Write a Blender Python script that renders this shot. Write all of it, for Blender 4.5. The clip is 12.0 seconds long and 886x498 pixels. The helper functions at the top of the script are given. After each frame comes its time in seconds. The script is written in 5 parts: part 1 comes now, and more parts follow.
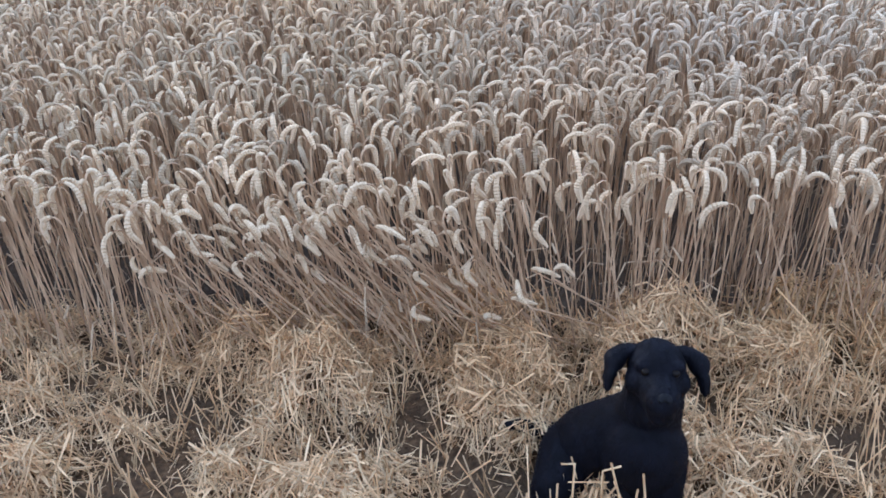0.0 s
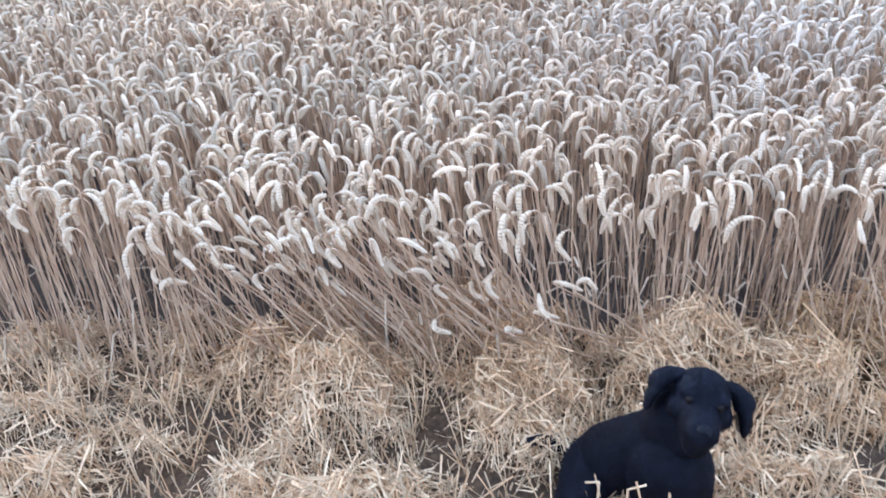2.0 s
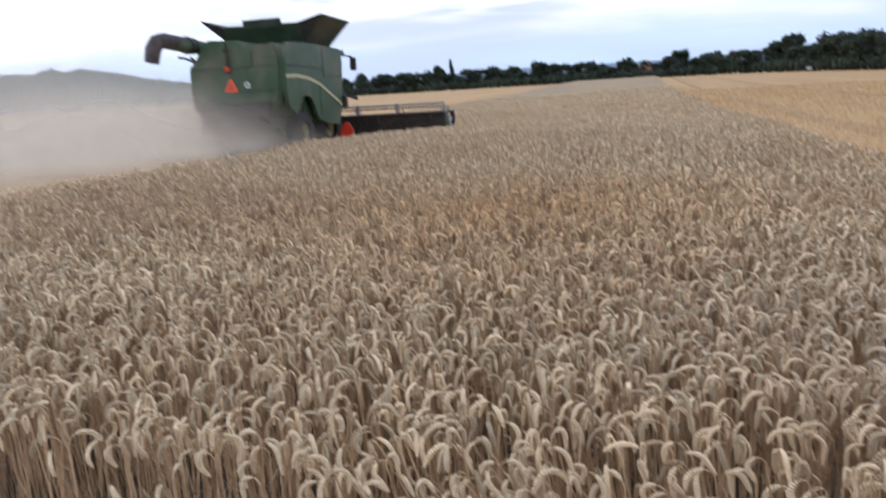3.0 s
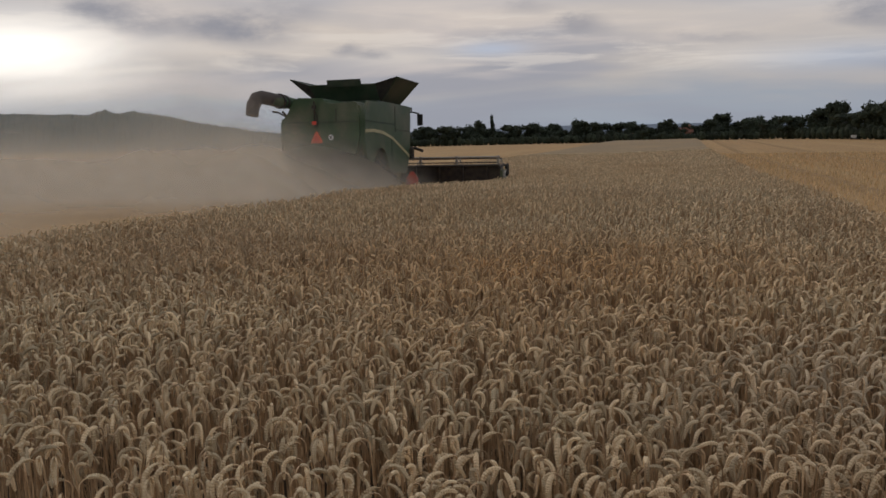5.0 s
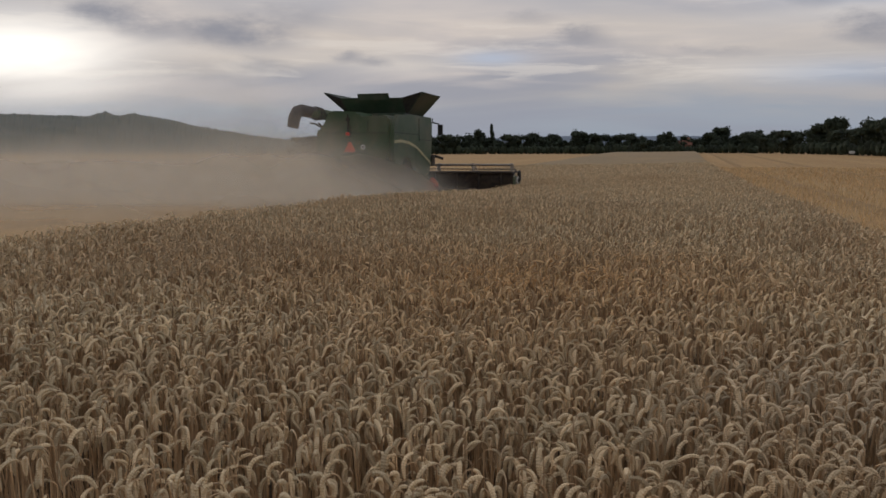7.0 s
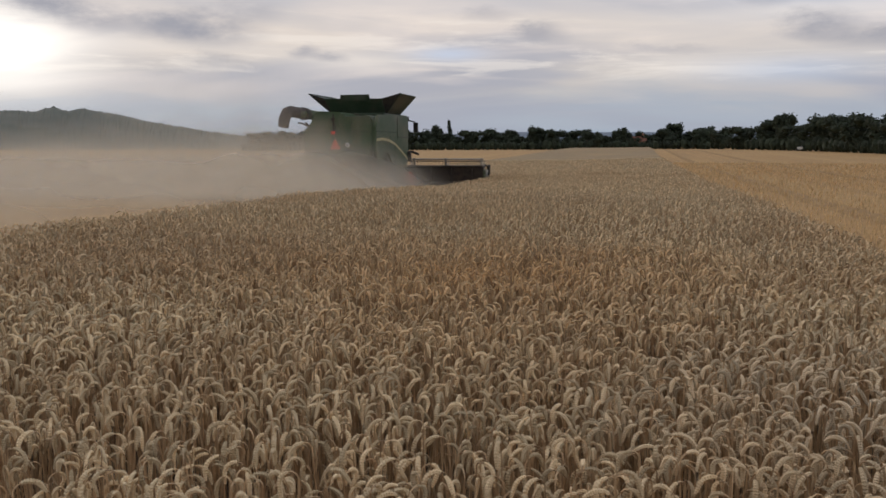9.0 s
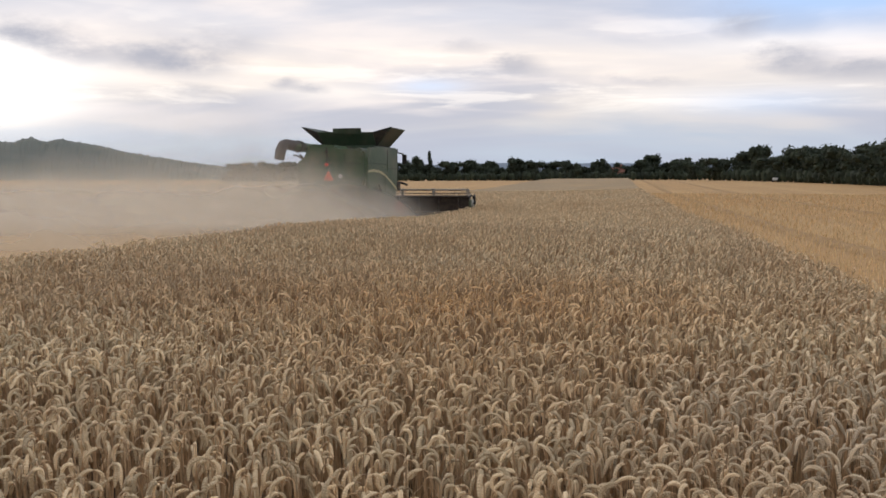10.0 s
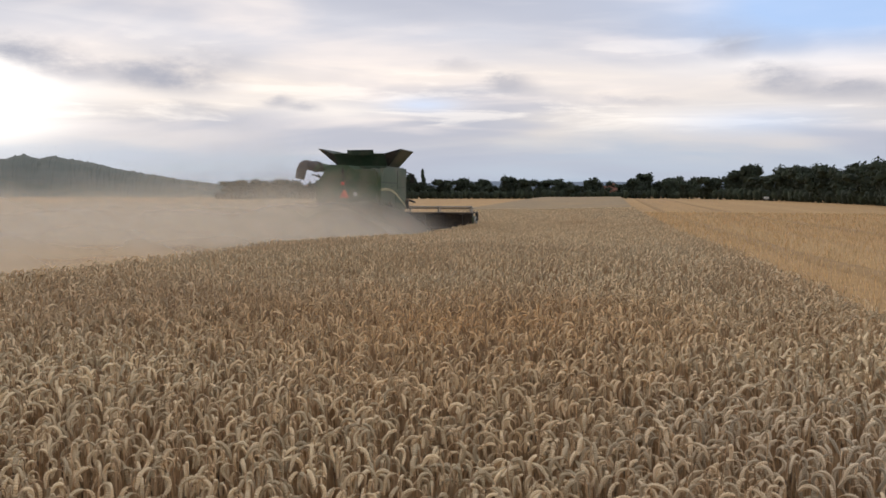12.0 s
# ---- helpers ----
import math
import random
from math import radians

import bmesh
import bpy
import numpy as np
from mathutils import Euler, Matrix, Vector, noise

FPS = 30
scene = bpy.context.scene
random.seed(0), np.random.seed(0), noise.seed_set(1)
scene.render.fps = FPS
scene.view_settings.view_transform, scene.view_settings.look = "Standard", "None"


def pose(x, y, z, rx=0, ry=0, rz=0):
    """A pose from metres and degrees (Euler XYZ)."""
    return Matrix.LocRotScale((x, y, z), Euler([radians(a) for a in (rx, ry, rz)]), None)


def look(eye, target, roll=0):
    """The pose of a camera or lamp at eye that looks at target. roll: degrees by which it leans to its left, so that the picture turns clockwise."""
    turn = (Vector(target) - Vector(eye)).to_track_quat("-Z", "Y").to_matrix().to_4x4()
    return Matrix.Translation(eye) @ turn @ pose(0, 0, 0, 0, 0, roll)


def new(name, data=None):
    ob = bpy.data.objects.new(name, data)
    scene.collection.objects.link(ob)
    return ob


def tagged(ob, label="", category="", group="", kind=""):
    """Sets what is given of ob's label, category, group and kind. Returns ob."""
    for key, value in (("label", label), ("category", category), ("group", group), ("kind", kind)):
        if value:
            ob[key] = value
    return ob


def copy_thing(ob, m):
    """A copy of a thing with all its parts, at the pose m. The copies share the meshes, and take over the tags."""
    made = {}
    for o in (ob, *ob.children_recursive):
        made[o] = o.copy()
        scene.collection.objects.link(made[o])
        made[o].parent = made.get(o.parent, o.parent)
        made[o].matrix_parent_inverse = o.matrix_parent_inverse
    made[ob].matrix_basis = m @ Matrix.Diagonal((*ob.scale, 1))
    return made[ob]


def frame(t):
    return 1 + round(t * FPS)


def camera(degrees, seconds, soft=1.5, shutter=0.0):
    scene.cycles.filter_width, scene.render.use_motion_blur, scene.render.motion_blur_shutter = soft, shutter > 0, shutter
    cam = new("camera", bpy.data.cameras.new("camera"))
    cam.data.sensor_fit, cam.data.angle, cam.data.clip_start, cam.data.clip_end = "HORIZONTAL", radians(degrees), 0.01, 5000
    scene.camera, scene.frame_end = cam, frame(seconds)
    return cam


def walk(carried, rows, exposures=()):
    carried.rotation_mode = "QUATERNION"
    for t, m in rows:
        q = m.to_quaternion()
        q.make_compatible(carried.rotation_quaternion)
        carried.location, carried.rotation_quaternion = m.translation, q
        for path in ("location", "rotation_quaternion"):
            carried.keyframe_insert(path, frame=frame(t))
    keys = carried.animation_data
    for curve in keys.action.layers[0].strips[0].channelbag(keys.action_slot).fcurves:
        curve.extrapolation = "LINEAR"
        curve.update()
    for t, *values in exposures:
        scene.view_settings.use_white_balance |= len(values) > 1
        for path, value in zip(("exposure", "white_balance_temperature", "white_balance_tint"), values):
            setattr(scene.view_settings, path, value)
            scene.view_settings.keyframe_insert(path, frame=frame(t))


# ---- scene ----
# Directions: u runs along the crop strip (the way the combine drives), v to the right of it.
HEAD = radians(12.1)
HS, HC = math.sin(HEAD), math.cos(HEAD)
EDGE_U = 1.93            # near end of the standing crop
V_CUT, V_LEFT, V_RIGHT = -7.84, -17.84, 2.48
CROP = 0.68              # height of the ears' tops
SPEED, REAR_U, REAR_V = 1.55, 18.6, -12.84   # combine: rear at t=0 and metres a second

cam = camera(59.0, 12.0, soft=1.6, shutter=0.42)
walk(cam, [
    (0.0, pose(-0.011, 0.032, 1.590, 58.99, 2.03, -10.32)),
    (0.5, pose(-0.018, 0.039, 1.585, 59.00, 1.95, -10.46)),
    (1.0, pose(-0.019, 0.042, 1.583, 59.02, 1.95, -10.47)),
    (1.5, pose(-0.024, 0.048, 1.583, 58.95, 1.84, -10.55)),
    (2.0, pose(-0.024, 0.053, 1.591, 59.71, 2.38, -9.24)),
    (2.2, pose(-0.034, 0.056, 1.600, 62.00, 2.50, -7.90)),
    (2.5, pose(-0.049, 0.062, 1.615, 69.11, 2.89, -4.46)),
    (2.7, pose(-0.060, 0.055, 1.635, 73.30, 3.10, -1.60)),
    (3.0, pose(-0.077, 0.039, 1.656, 78.42, 3.34, 2.11)),
    (3.2, pose(-0.077, 0.025, 1.657, 80.35, 3.37, 3.85)),
    (5.0, pose(-0.030, 0.051, 1.680, 82.35, 1.24, 5.03)),
    (5.5, pose(-0.012, 0.043, 1.683, 82.56, 0.96, 5.22)),
    (6.0, pose(0.000, 0.033, 1.687, 82.71, 0.74, 5.34)),
    (6.5, pose(0.007, 0.025, 1.689, 82.85, 0.48, 5.34)),
    (7.0, pose(0.006, 0.027, 1.689, 82.93, 0.15, 5.00)),
    (9.0, pose(0.011, 0.025, 1.687, 82.63, 0.18, 1.93)),
    (9.5, pose(0.011, 0.021, 1.688, 83.24, 0.32, 1.13)),
    (10.0, pose(0.006, 0.002, 1.699, 84.85, 0.16, 0.50)),
    (10.5, pose(-0.002, -0.008, 1.705, 85.95, 0.09, 0.13)),
    (11.0, pose(0.001, -0.012, 1.705, 86.15, 0.07, 0.08)),
    (11.5, pose(-0.001, -0.013, 1.705, 86.15, -0.00, 0.03)),
    (12.0, pose(0.000, -0.000, 1.700, 86.16, 0.00, 0.00)),
], exposures=[
    (0.0, 1.28, 4700, 10), (0.4, 1.77, 4500, 10), (1.0, 1.87, 4480, 10), (2.0, 1.87, 4450, 10), (2.5, 1.87, 4480, 10), (2.9, 1.08, 5400, 10), (3.2, 0.42, 5700, 10),
    (3.9, -0.2, 6700, 10), (5.0, -0.42, 6600, 10), (6.5, -0.47, 6550, 10), (7.5, -0.36, 6550, 10), (9.0, -0.1, 6550, 10), (9.6, 0.14, 6500, 10),
    (10.1, 0.38, 6500, 10), (10.6, 0.32, 6500, 10), (12.0, 0.28, 6500, 10)])


# ---------------- sky and light ----------------
def sky():
    world = bpy.data.worlds.new("sky")
    scene.world = world
    world.use_nodes = True
    nt = world.node_tree
    nt.nodes.clear()
    N, L = nt.nodes.new, nt.links.new

    def m(op, a, b=None, c=None):
        n = N("ShaderNodeMath")
        n.operation = op
        for i, s in enumerate((a, b, c)):
            if s is None:
                continue
            if isinstance(s, (int, float)):
                n.inputs[i].default_value = s
            else:
                L(s, n.inputs[i])
        return n.outputs[0]

    def ramp(fac, stops, mode="EASE"):
        n = N("ShaderNodeValToRGB")
        n.color_ramp.interpolation = mode
        while len(n.color_ramp.elements) < len(stops):
            n.color_ramp.elements.new(0.5)
        for e, (p, c) in zip(n.color_ramp.elements, stops):
            e.position, e.color = p, (*c, 1)
        L(fac, n.inputs[0])
        return n.outputs[0]

    def mix(fac, a, b, blend="MIX"):
        n = N("ShaderNodeMix")
        n.data_type, n.blend_type = "RGBA", blend
        for s, v in ((n.inputs[0], fac), (n.inputs[6], a), (n.inputs[7], b)):
            if isinstance(v, tuple):
                s.default_value = (*v, 1)
            elif isinstance(v, (int, float)):
                s.default_value = v
            else:
                L(v, s)
        return n.outputs[2]

    co = N("ShaderNodeTexCoord").outputs["Generated"]
    sep = N("ShaderNodeSeparateXYZ")
    L(co, sep.inputs[0])
    X, Y, Z = sep.outputs
    el = m("MULTIPLY", m("ARCSINE", Z), 57.3)
    az = m("MULTIPLY", m("ARCTAN2", X, Y), 57.3)

    nish = N("ShaderNodeTexSky")
    nish.sky_type, nish.sun_disc = "NISHITA", False
    nish.sun_elevation, nish.sun_rotation = radians(9), radians(-31)
    nish.air_density, nish.dust_density = 1.0, 1.5

    # cloud deck seen in perspective
    zz = m("ADD", m("MAXIMUM", Z, 0.0), 0.16)
    comb = N("ShaderNodeCombineXYZ")
    L(m("DIVIDE", X, zz), comb.inputs[0])
    L(m("DIVIDE", Y, zz), comb.inputs[1])

    def noise(scale, detail, rough, dist=0.0, shift=0.0):
        mp = N("ShaderNodeMapping")
        mp.inputs[1].default_value = (shift, shift * 0.7, shift * 0.3)
        mp.inputs[3].default_value = (0.6, 1.0, 1.0)
        L(comb.outputs[0], mp.inputs[0])
        n = N("ShaderNodeTexNoise")
        n.inputs["Scale"].default_value, n.inputs["Detail"].default_value = scale, detail
        n.inputs["Roughness"].default_value, n.inputs["Distortion"].default_value = rough, dist
        L(mp.outputs[0], n.inputs["Vector"])
        return n.outputs[0]

    big, fine, veil = noise(0.8, 4, 0.45, 0.3, 3.1), noise(1.7, 5, 0.5, 0.4, 9.7), noise(1.9, 5, 0.45, 0.5, 5.2)
    # base colour by height over the horizon
    e01 = m("DIVIDE", el, 40.0)
    wob = m("ADD", e01, m("MULTIPLY", m("SUBTRACT", fine, 0.5), 0.10))
    base = ramp(wob, [(0.0, (0.37, 0.44, 0.54)), (0.055, (0.43, 0.48, 0.56)), (0.12, (0.62, 0.58, 0.56)), (0.20, (0.80, 0.72, 0.66)),
                      (0.29, (0.60, 0.60, 0.65)), (0.45, (0.50, 0.53, 0.62)), (1.0, (0.55, 0.58, 0.66))])
    dark = ramp(big, [(0.42, (0, 0, 0)), (0.62, (1, 1, 1))])
    col = mix(m("MULTIPLY", dark, 0.8), base, (0.40, 0.42, 0.50))
    bright = ramp(veil, [(0.46, (0, 0, 0)), (0.72, (1, 1, 1))])
    bright = m("MULTIPLY", bright, ramp(e01, [(0.06, (0, 0, 0)), (0.16, (1, 1, 1)), (0.6, (0.5, 0.5, 0.5))]))
    col = mix(m("MULTIPLY", bright, 0.68), col, (0.95, 0.84, 0.77))

    # gaps: pale light low in the west, blue high in the north
    def spot(a0, e0, wa, we, soft=1.0):
        da, de = m("DIVIDE", m("SUBTRACT", az, a0), wa), m("DIVIDE", m("SUBTRACT", el, e0), we)
        r = m("ADD", m("MULTIPLY", da, da), m("MULTIPLY", de, de))
        return m("POWER", 2.718, m("MULTIPLY", r, -soft))

    # thin layers in the deck, drawn out level, with lit edges
    flat = N("ShaderNodeMapping")
    flat.inputs[3].default_value = (1.0, 1.0, 9.0)
    L(co, flat.inputs[0])
    ln = N("ShaderNodeTexNoise")
    ln.inputs["Scale"].default_value, ln.inputs["Detail"].default_value, ln.inputs["Roughness"].default_value = 3.6, 9.0, 0.58
    ln.inputs["Distortion"].default_value = 0.5
    L(flat.outputs[0], ln.inputs["Vector"])
    layer = ramp(ln.outputs[0], [(0.40, (0, 0, 0)), (0.60, (1, 1, 1))])
    col = mix(m("MULTIPLY", layer, 0.20), col, (0.44, 0.46, 0.54))
    lit = ramp(ln.outputs[0], [(0.36, (1, 1, 1)), (0.46, (0, 0, 0))])
    col = mix(m("MULTIPLY", lit, m("MULTIPLY", ramp(e01, [(0.09, (0, 0, 0)), (0.14, (1, 1, 1)), (0.22, (0.8, 0.8, 0.8)), (0.3, (0.1, 0.1, 0.1))]), 0.45)), col, (1.0, 0.93, 0.86))
    for a0, e0, wa, we, k in ((16, 5.5, 7, 0.8, 0.5), (-8, 6.2, 5, 0.7, 0.6), (22, 8.8, 8, 0.7, 0.45), (-21, 6.9, 7, 0.6, 0.5)):
        col = mix(m("MULTIPLY", spot(a0, e0, wa, we), m("MULTIPLY", m("ADD", 0.3, veil), k * 1.3)), col, (1.0, 0.91, 0.82))
    glow = spot(-32.5, 6.2, 5.5, 2.3)
    glow2 = spot(-36, 6, 20, 7)
    col = mix(m("MULTIPLY", glow2, 0.2), col, (1.1, 0.98, 0.88))
    col = mix(m("MINIMUM", m("MULTIPLY", m("MULTIPLY", glow, 1.25), m("ADD", 0.3, veil)), 1.0), col, (1.7, 1.62, 1.5))
    blue = m("MULTIPLY", m("ADD", m("ADD", spot(28, 12.4, 9, 2.2), spot(42, 16, 22, 6)), m("ADD", m("MULTIPLY", spot(-1.5, 6.6, 2.6, 0.5), 0.6), m("MULTIPLY", spot(21.5, 5.0, 6, 0.9), 0.45))), m("ADD", 0.7, m("MULTIPLY", fine, 0.5)))
    blue = m("MINIMUM", blue, 0.85)
    nb = N("ShaderNodeVectorMath")
    nb.operation = "SCALE"
    L(nish.outputs[0], nb.inputs[0])
    nb.inputs["Scale"].default_value = 0.16
    col = mix(m("MULTIPLY", blue, 0.95), col, mix(0.8, nb.outputs[0], (0.36, 0.55, 0.92)))
    # the few small dark clouds below the deck, torn at their edges
    tear = N("ShaderNodeMapping")
    tear.inputs[3].default_value = (1.0, 1.0, 2.6)
    L(co, tear.inputs[0])
    tn = N("ShaderNodeTexNoise")
    tn.inputs["Scale"].default_value, tn.inputs["Detail"].default_value, tn.inputs["Roughness"].default_value = 11.0, 7.0, 0.62
    L(tear.outputs[0], tn.inputs["Vector"])
    shred = tn.outputs[0]
    bend = m("MULTIPLY", m("SUBTRACT", shred, 0.5), 4.5)
    az = m("ADD", az, bend)
    el = m("ADD", el, m("MULTIPLY", bend, -0.35))
    for a0, e0, wa, we, k in ((-27.4, 9.1, 2.4, 0.75, 0.95), (-25.2, 8.4, 1.8, 0.6, 0.9), (-20.8, 8.5, 2.6, 0.6, 0.85), (-18.2, 7.9, 2.8, 0.75, 1.0), (-15.4, 9.2, 1.7, 0.5, 0.5),
                              (-11.9, 6.8, 0.8, 0.36, 0.85), (-10.1, 6.45, 0.9, 0.24, 0.85), (5.1, 8.0, 1.2, 0.5, 0.75), (23.2, 7.7, 1.7, 0.62, 1.0), (26.6, 6.9, 2.6, 0.5, 0.85),
                              (20.1, 10.3, 1.2, 0.8, 0.6), (-17.6, 5.9, 1.6, 0.34, 0.5), (14.1, 6.7, 1.9, 0.24, 0.5), (1.2, 9.3, 1.6, 0.35, 0.4), (31.5, 6.4, 3.0, 0.6, 0.7)):
        s = spot(a0, e0, wa * 1.4, we * 1.6)
        s = m("MULTIPLY", ramp(m("MULTIPLY", s, m("ADD", -0.2, m("MULTIPLY", shred, 2.0))), [(0.16, (0, 0, 0)), (0.85, (1, 1, 1))], "LINEAR"), k * 0.9)
        col = mix(s, col, (0.36, 0.37, 0.43))
    bg = N("ShaderNodeBackground")
    bg.inputs[1].default_value = SKY
    L(col, bg.inputs[0])
    out = N("ShaderNodeOutputWorld")
    L(bg.outputs[0], out.inputs[0])


scene.cycles.transparent_max_bounces = 16
SKY = 1.0
sky()
sun = new("sun", bpy.data.lights.new("sun", "SUN"))
sun.data.energy, sun.data.angle, sun.data.color = 0.7, radians(25), (1.0, 0.87, 0.74)
sun.matrix_world = look((0, 0, 30), (math.sin(radians(31)) * 20, -math.cos(radians(31)) * 20, 30 - 9))


# ---------------- materials ----------------
def material(name, c1, c2, scale=8.0, rough=0.7, metal=0.0, bump=0.15, bump_scale=60.0, island=0.0, big=None, big_scale=0.2, trans=0.0, objrand=0.0, coords="Object", patches=()):
    """Two colours mixed by noise, an optional third by large noise, fine bump, and tone by island or object.
    patches: (u, v, reach, colour, share), stretches riper, warmer or greyer than the rest."""
    ma = bpy.data.materials.new(name)
    ma.use_nodes = True
    nt = ma.node_tree
    N, L = nt.nodes.new, nt.links.new
    b = nt.nodes["Principled BSDF"]
    co = N("ShaderNodeTexCoord").outputs[coords]

    def noise(s, d=5):
        n = N("ShaderNodeTexNoise")
        n.inputs["Scale"].default_value, n.inputs["Detail"].default_value = s, d
        L(co, n.inputs["Vector"])
        return n.outputs[0]

    def spread(f, lo=0.35, hi=0.65):
        r = N("ShaderNodeMapRange")
        r.inputs[1].default_value, r.inputs[2].default_value = lo, hi
        L(f, r.inputs[0])
        return r.outputs[0]

    def mix(f, a, c):
        n = N("ShaderNodeMix")
        n.data_type = "RGBA"
        L(f, n.inputs[0])
        for s, v in ((n.inputs[6], a), (n.inputs[7], c)):
            if isinstance(v, tuple):
                s.default_value = (*v, 1)
            else:
                L(v, s)
        return n.outputs[2]

    col = mix(spread(noise(scale)), c1, c2)
    if big:
        col = mix(spread(noise(big_scale, 3), 0.45, 0.7), col, big)
    for pu, pv, reach, tone, share in patches:
        far = N("ShaderNodeVectorMath")
        far.operation = "DISTANCE"
        flat = N("ShaderNodeVectorMath")
        flat.operation = "MULTIPLY"
        flat.inputs[1].default_value = (1, 1, 0)
        L(co, flat.inputs[0])
        L(flat.outputs[0], far.inputs[0])
        far.inputs[1].default_value = (pu * HS + pv * HC, pu * HC - pv * HS, 0)
        ragged = N("ShaderNodeMath")
        ragged.operation = "MULTIPLY_ADD"
        L(noise(1.6 / reach, 4), ragged.inputs[0])
        ragged.inputs[1].default_value = reach * 1.4
        L(far.outputs["Value"], ragged.inputs[2])
        edge = N("ShaderNodeMapRange")
        edge.inputs[1].default_value, edge.inputs[2].default_value = reach * 0.8, reach * 2.0
        edge.inputs[3].default_value, edge.inputs[4].default_value = share, 0.0
        L(ragged.outputs[0], edge.inputs[0])
        col = mix(edge.outputs[0], col, tone)
    if island or objrand:
        src = N("ShaderNodeNewGeometry").outputs["Random Per Island"] if island else N("ShaderNodeObjectInfo").outputs["Random"]
        k = island or objrand
        r = N("ShaderNodeMapRange")
        r.inputs[3].default_value, r.inputs[4].default_value = 1 - k, 1 + k * 0.7
        L(src, r.inputs[0])
        h = N("ShaderNodeHueSaturation")
        L(r.outputs[0], h.inputs["Value"])
        L(col, h.inputs["Color"])
        col = h.outputs[0]
    L(col, b.inputs["Base Color"])
    b.inputs["Roughness"].default_value, b.inputs["Metallic"].default_value = rough, metal
    b.inputs["Specular IOR Level"].default_value = 0.3
    if bump:
        bn = N("ShaderNodeBump")
        bn.inputs["Strength"].default_value, bn.inputs["Distance"].default_value = bump, 0.02
        L(noise(bump_scale), bn.inputs["Height"])
        L(bn.outputs[0], b.inputs["Normal"])
    if trans:
        t = N("ShaderNodeBsdfTranslucent")
        L(col, t.inputs[0])
        mx = N("ShaderNodeMixShader")
        mx.inputs[0].default_value = trans
        L(b.outputs[0], mx.inputs[1])
        L(t.outputs[0], mx.inputs[2])
        L(mx.outputs[0], nt.nodes["Material Output"].inputs[0])
    return ma


RIPE_AND_GREY = ((6.6, -1.1, 2.5, (0.68, 0.43, 0.20), 0.85), (7.5, -5.0, 2.6, (0.62, 0.45, 0.27), 0.5), (3.4, 1.2, 1.2, (0.66, 0.57, 0.44), 0.45), (12.5, -3.0, 3.5, (0.64, 0.46, 0.25), 0.5))
EAR = material("ripe_ear", (0.68, 0.52, 0.305), (0.85, 0.70, 0.46), 40, 0.75, island=0.40, bump=0.3, bump_scale=300, big=(0.66, 0.49, 0.29), big_scale=0.35, trans=0.05, patches=RIPE_AND_GREY)
STEM = material("ripe_stem", (0.62, 0.435, 0.25), (0.41, 0.265, 0.14), 12, 0.6, island=0.34, bump=0.1, trans=0.03)
LEAF = material("dry_leaf", (0.56, 0.42, 0.25), (0.40, 0.28, 0.155), 20, 0.7, island=0.3, bump=0.1, trans=0.2)
STRAW = material("straw", (0.84, 0.63, 0.35), (0.66, 0.43, 0.205), 15, 0.55, island=0.34, bump=0.15, trans=0.08,
                 patches=((2.05, -0.75, 0.42, (0.62, 0.38, 0.16), 0.7), (2.05, 0.05, 0.45, (0.62, 0.38, 0.16), 0.7), (2.05, 0.95, 0.36, (0.64, 0.40, 0.16), 0.75)))
# Darker than stem and ear: shade among packed stalks put into the colour.
CANOPY = material("shade_toned_canopy", (0.26, 0.185, 0.10), (0.36, 0.265, 0.152), 5.0, 0.9, bump=1.0, bump_scale=14, big=(0.38, 0.26, 0.13), big_scale=0.12)
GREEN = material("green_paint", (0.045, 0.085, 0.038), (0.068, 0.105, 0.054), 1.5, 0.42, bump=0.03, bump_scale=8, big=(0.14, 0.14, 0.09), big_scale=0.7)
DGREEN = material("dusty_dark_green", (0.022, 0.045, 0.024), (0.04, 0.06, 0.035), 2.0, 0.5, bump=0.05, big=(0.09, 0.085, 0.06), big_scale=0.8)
RIM = material("dusty_rim", (0.22, 0.18, 0.07), (0.14, 0.12, 0.06), 4, 0.6, bump=0.05)
YELLOW = material("yellow_paint", (0.52, 0.48, 0.27), (0.44, 0.40, 0.24), 4, 0.45, bump=0.02)
STEEL = material("worn_steel", (0.30, 0.28, 0.25), (0.42, 0.38, 0.32), 9, 0.45, 0.6, bump=0.1)
BLACK = material("black_rubber", (0.02, 0.02, 0.02), (0.05, 0.045, 0.035), 5, 0.8, bump=0.3, bump_scale=40)
RUBBER = material("dusty_rubber", (0.055, 0.045, 0.042), (0.10, 0.08, 0.07), 3, 0.75, bump=0.2, bump_scale=30)
DARK = material("dark_iron", (0.035, 0.03, 0.028), (0.07, 0.055, 0.04), 6, 0.6, 0.3, bump=0.1)
RED = material("red_reflector", (0.75, 0.06, 0.03), (0.65, 0.05, 0.02), 20, 0.35, bump=0.02)
ORANGE = material("orange_border", (0.85, 0.13, 0.04), (0.78, 0.11, 0.035), 20, 0.4, bump=0.02)
WHITE = material("white_paint", (0.75, 0.75, 0.72), (0.62, 0.62, 0.58), 10, 0.5, bump=0.05)
GLASS = material("dark_glass", (0.02, 0.025, 0.03), (0.03, 0.035, 0.035), 2, 0.06, bump=0)
FOLIAGE = material("foliage", (0.032, 0.044, 0.028), (0.050, 0.064, 0.036), 0.6, 0.8, island=0.35, bump=0, trans=0.15)
BARK = material("bark", (0.06, 0.05, 0.04), (0.10, 0.085, 0.065), 3, 0.9, bump=0.4, bump_scale=10)
FUR = material("black_fur", (0.0022, 0.0022, 0.0042), (0.005, 0.005, 0.009), 30, 0.6, bump=0.10, bump_scale=420)
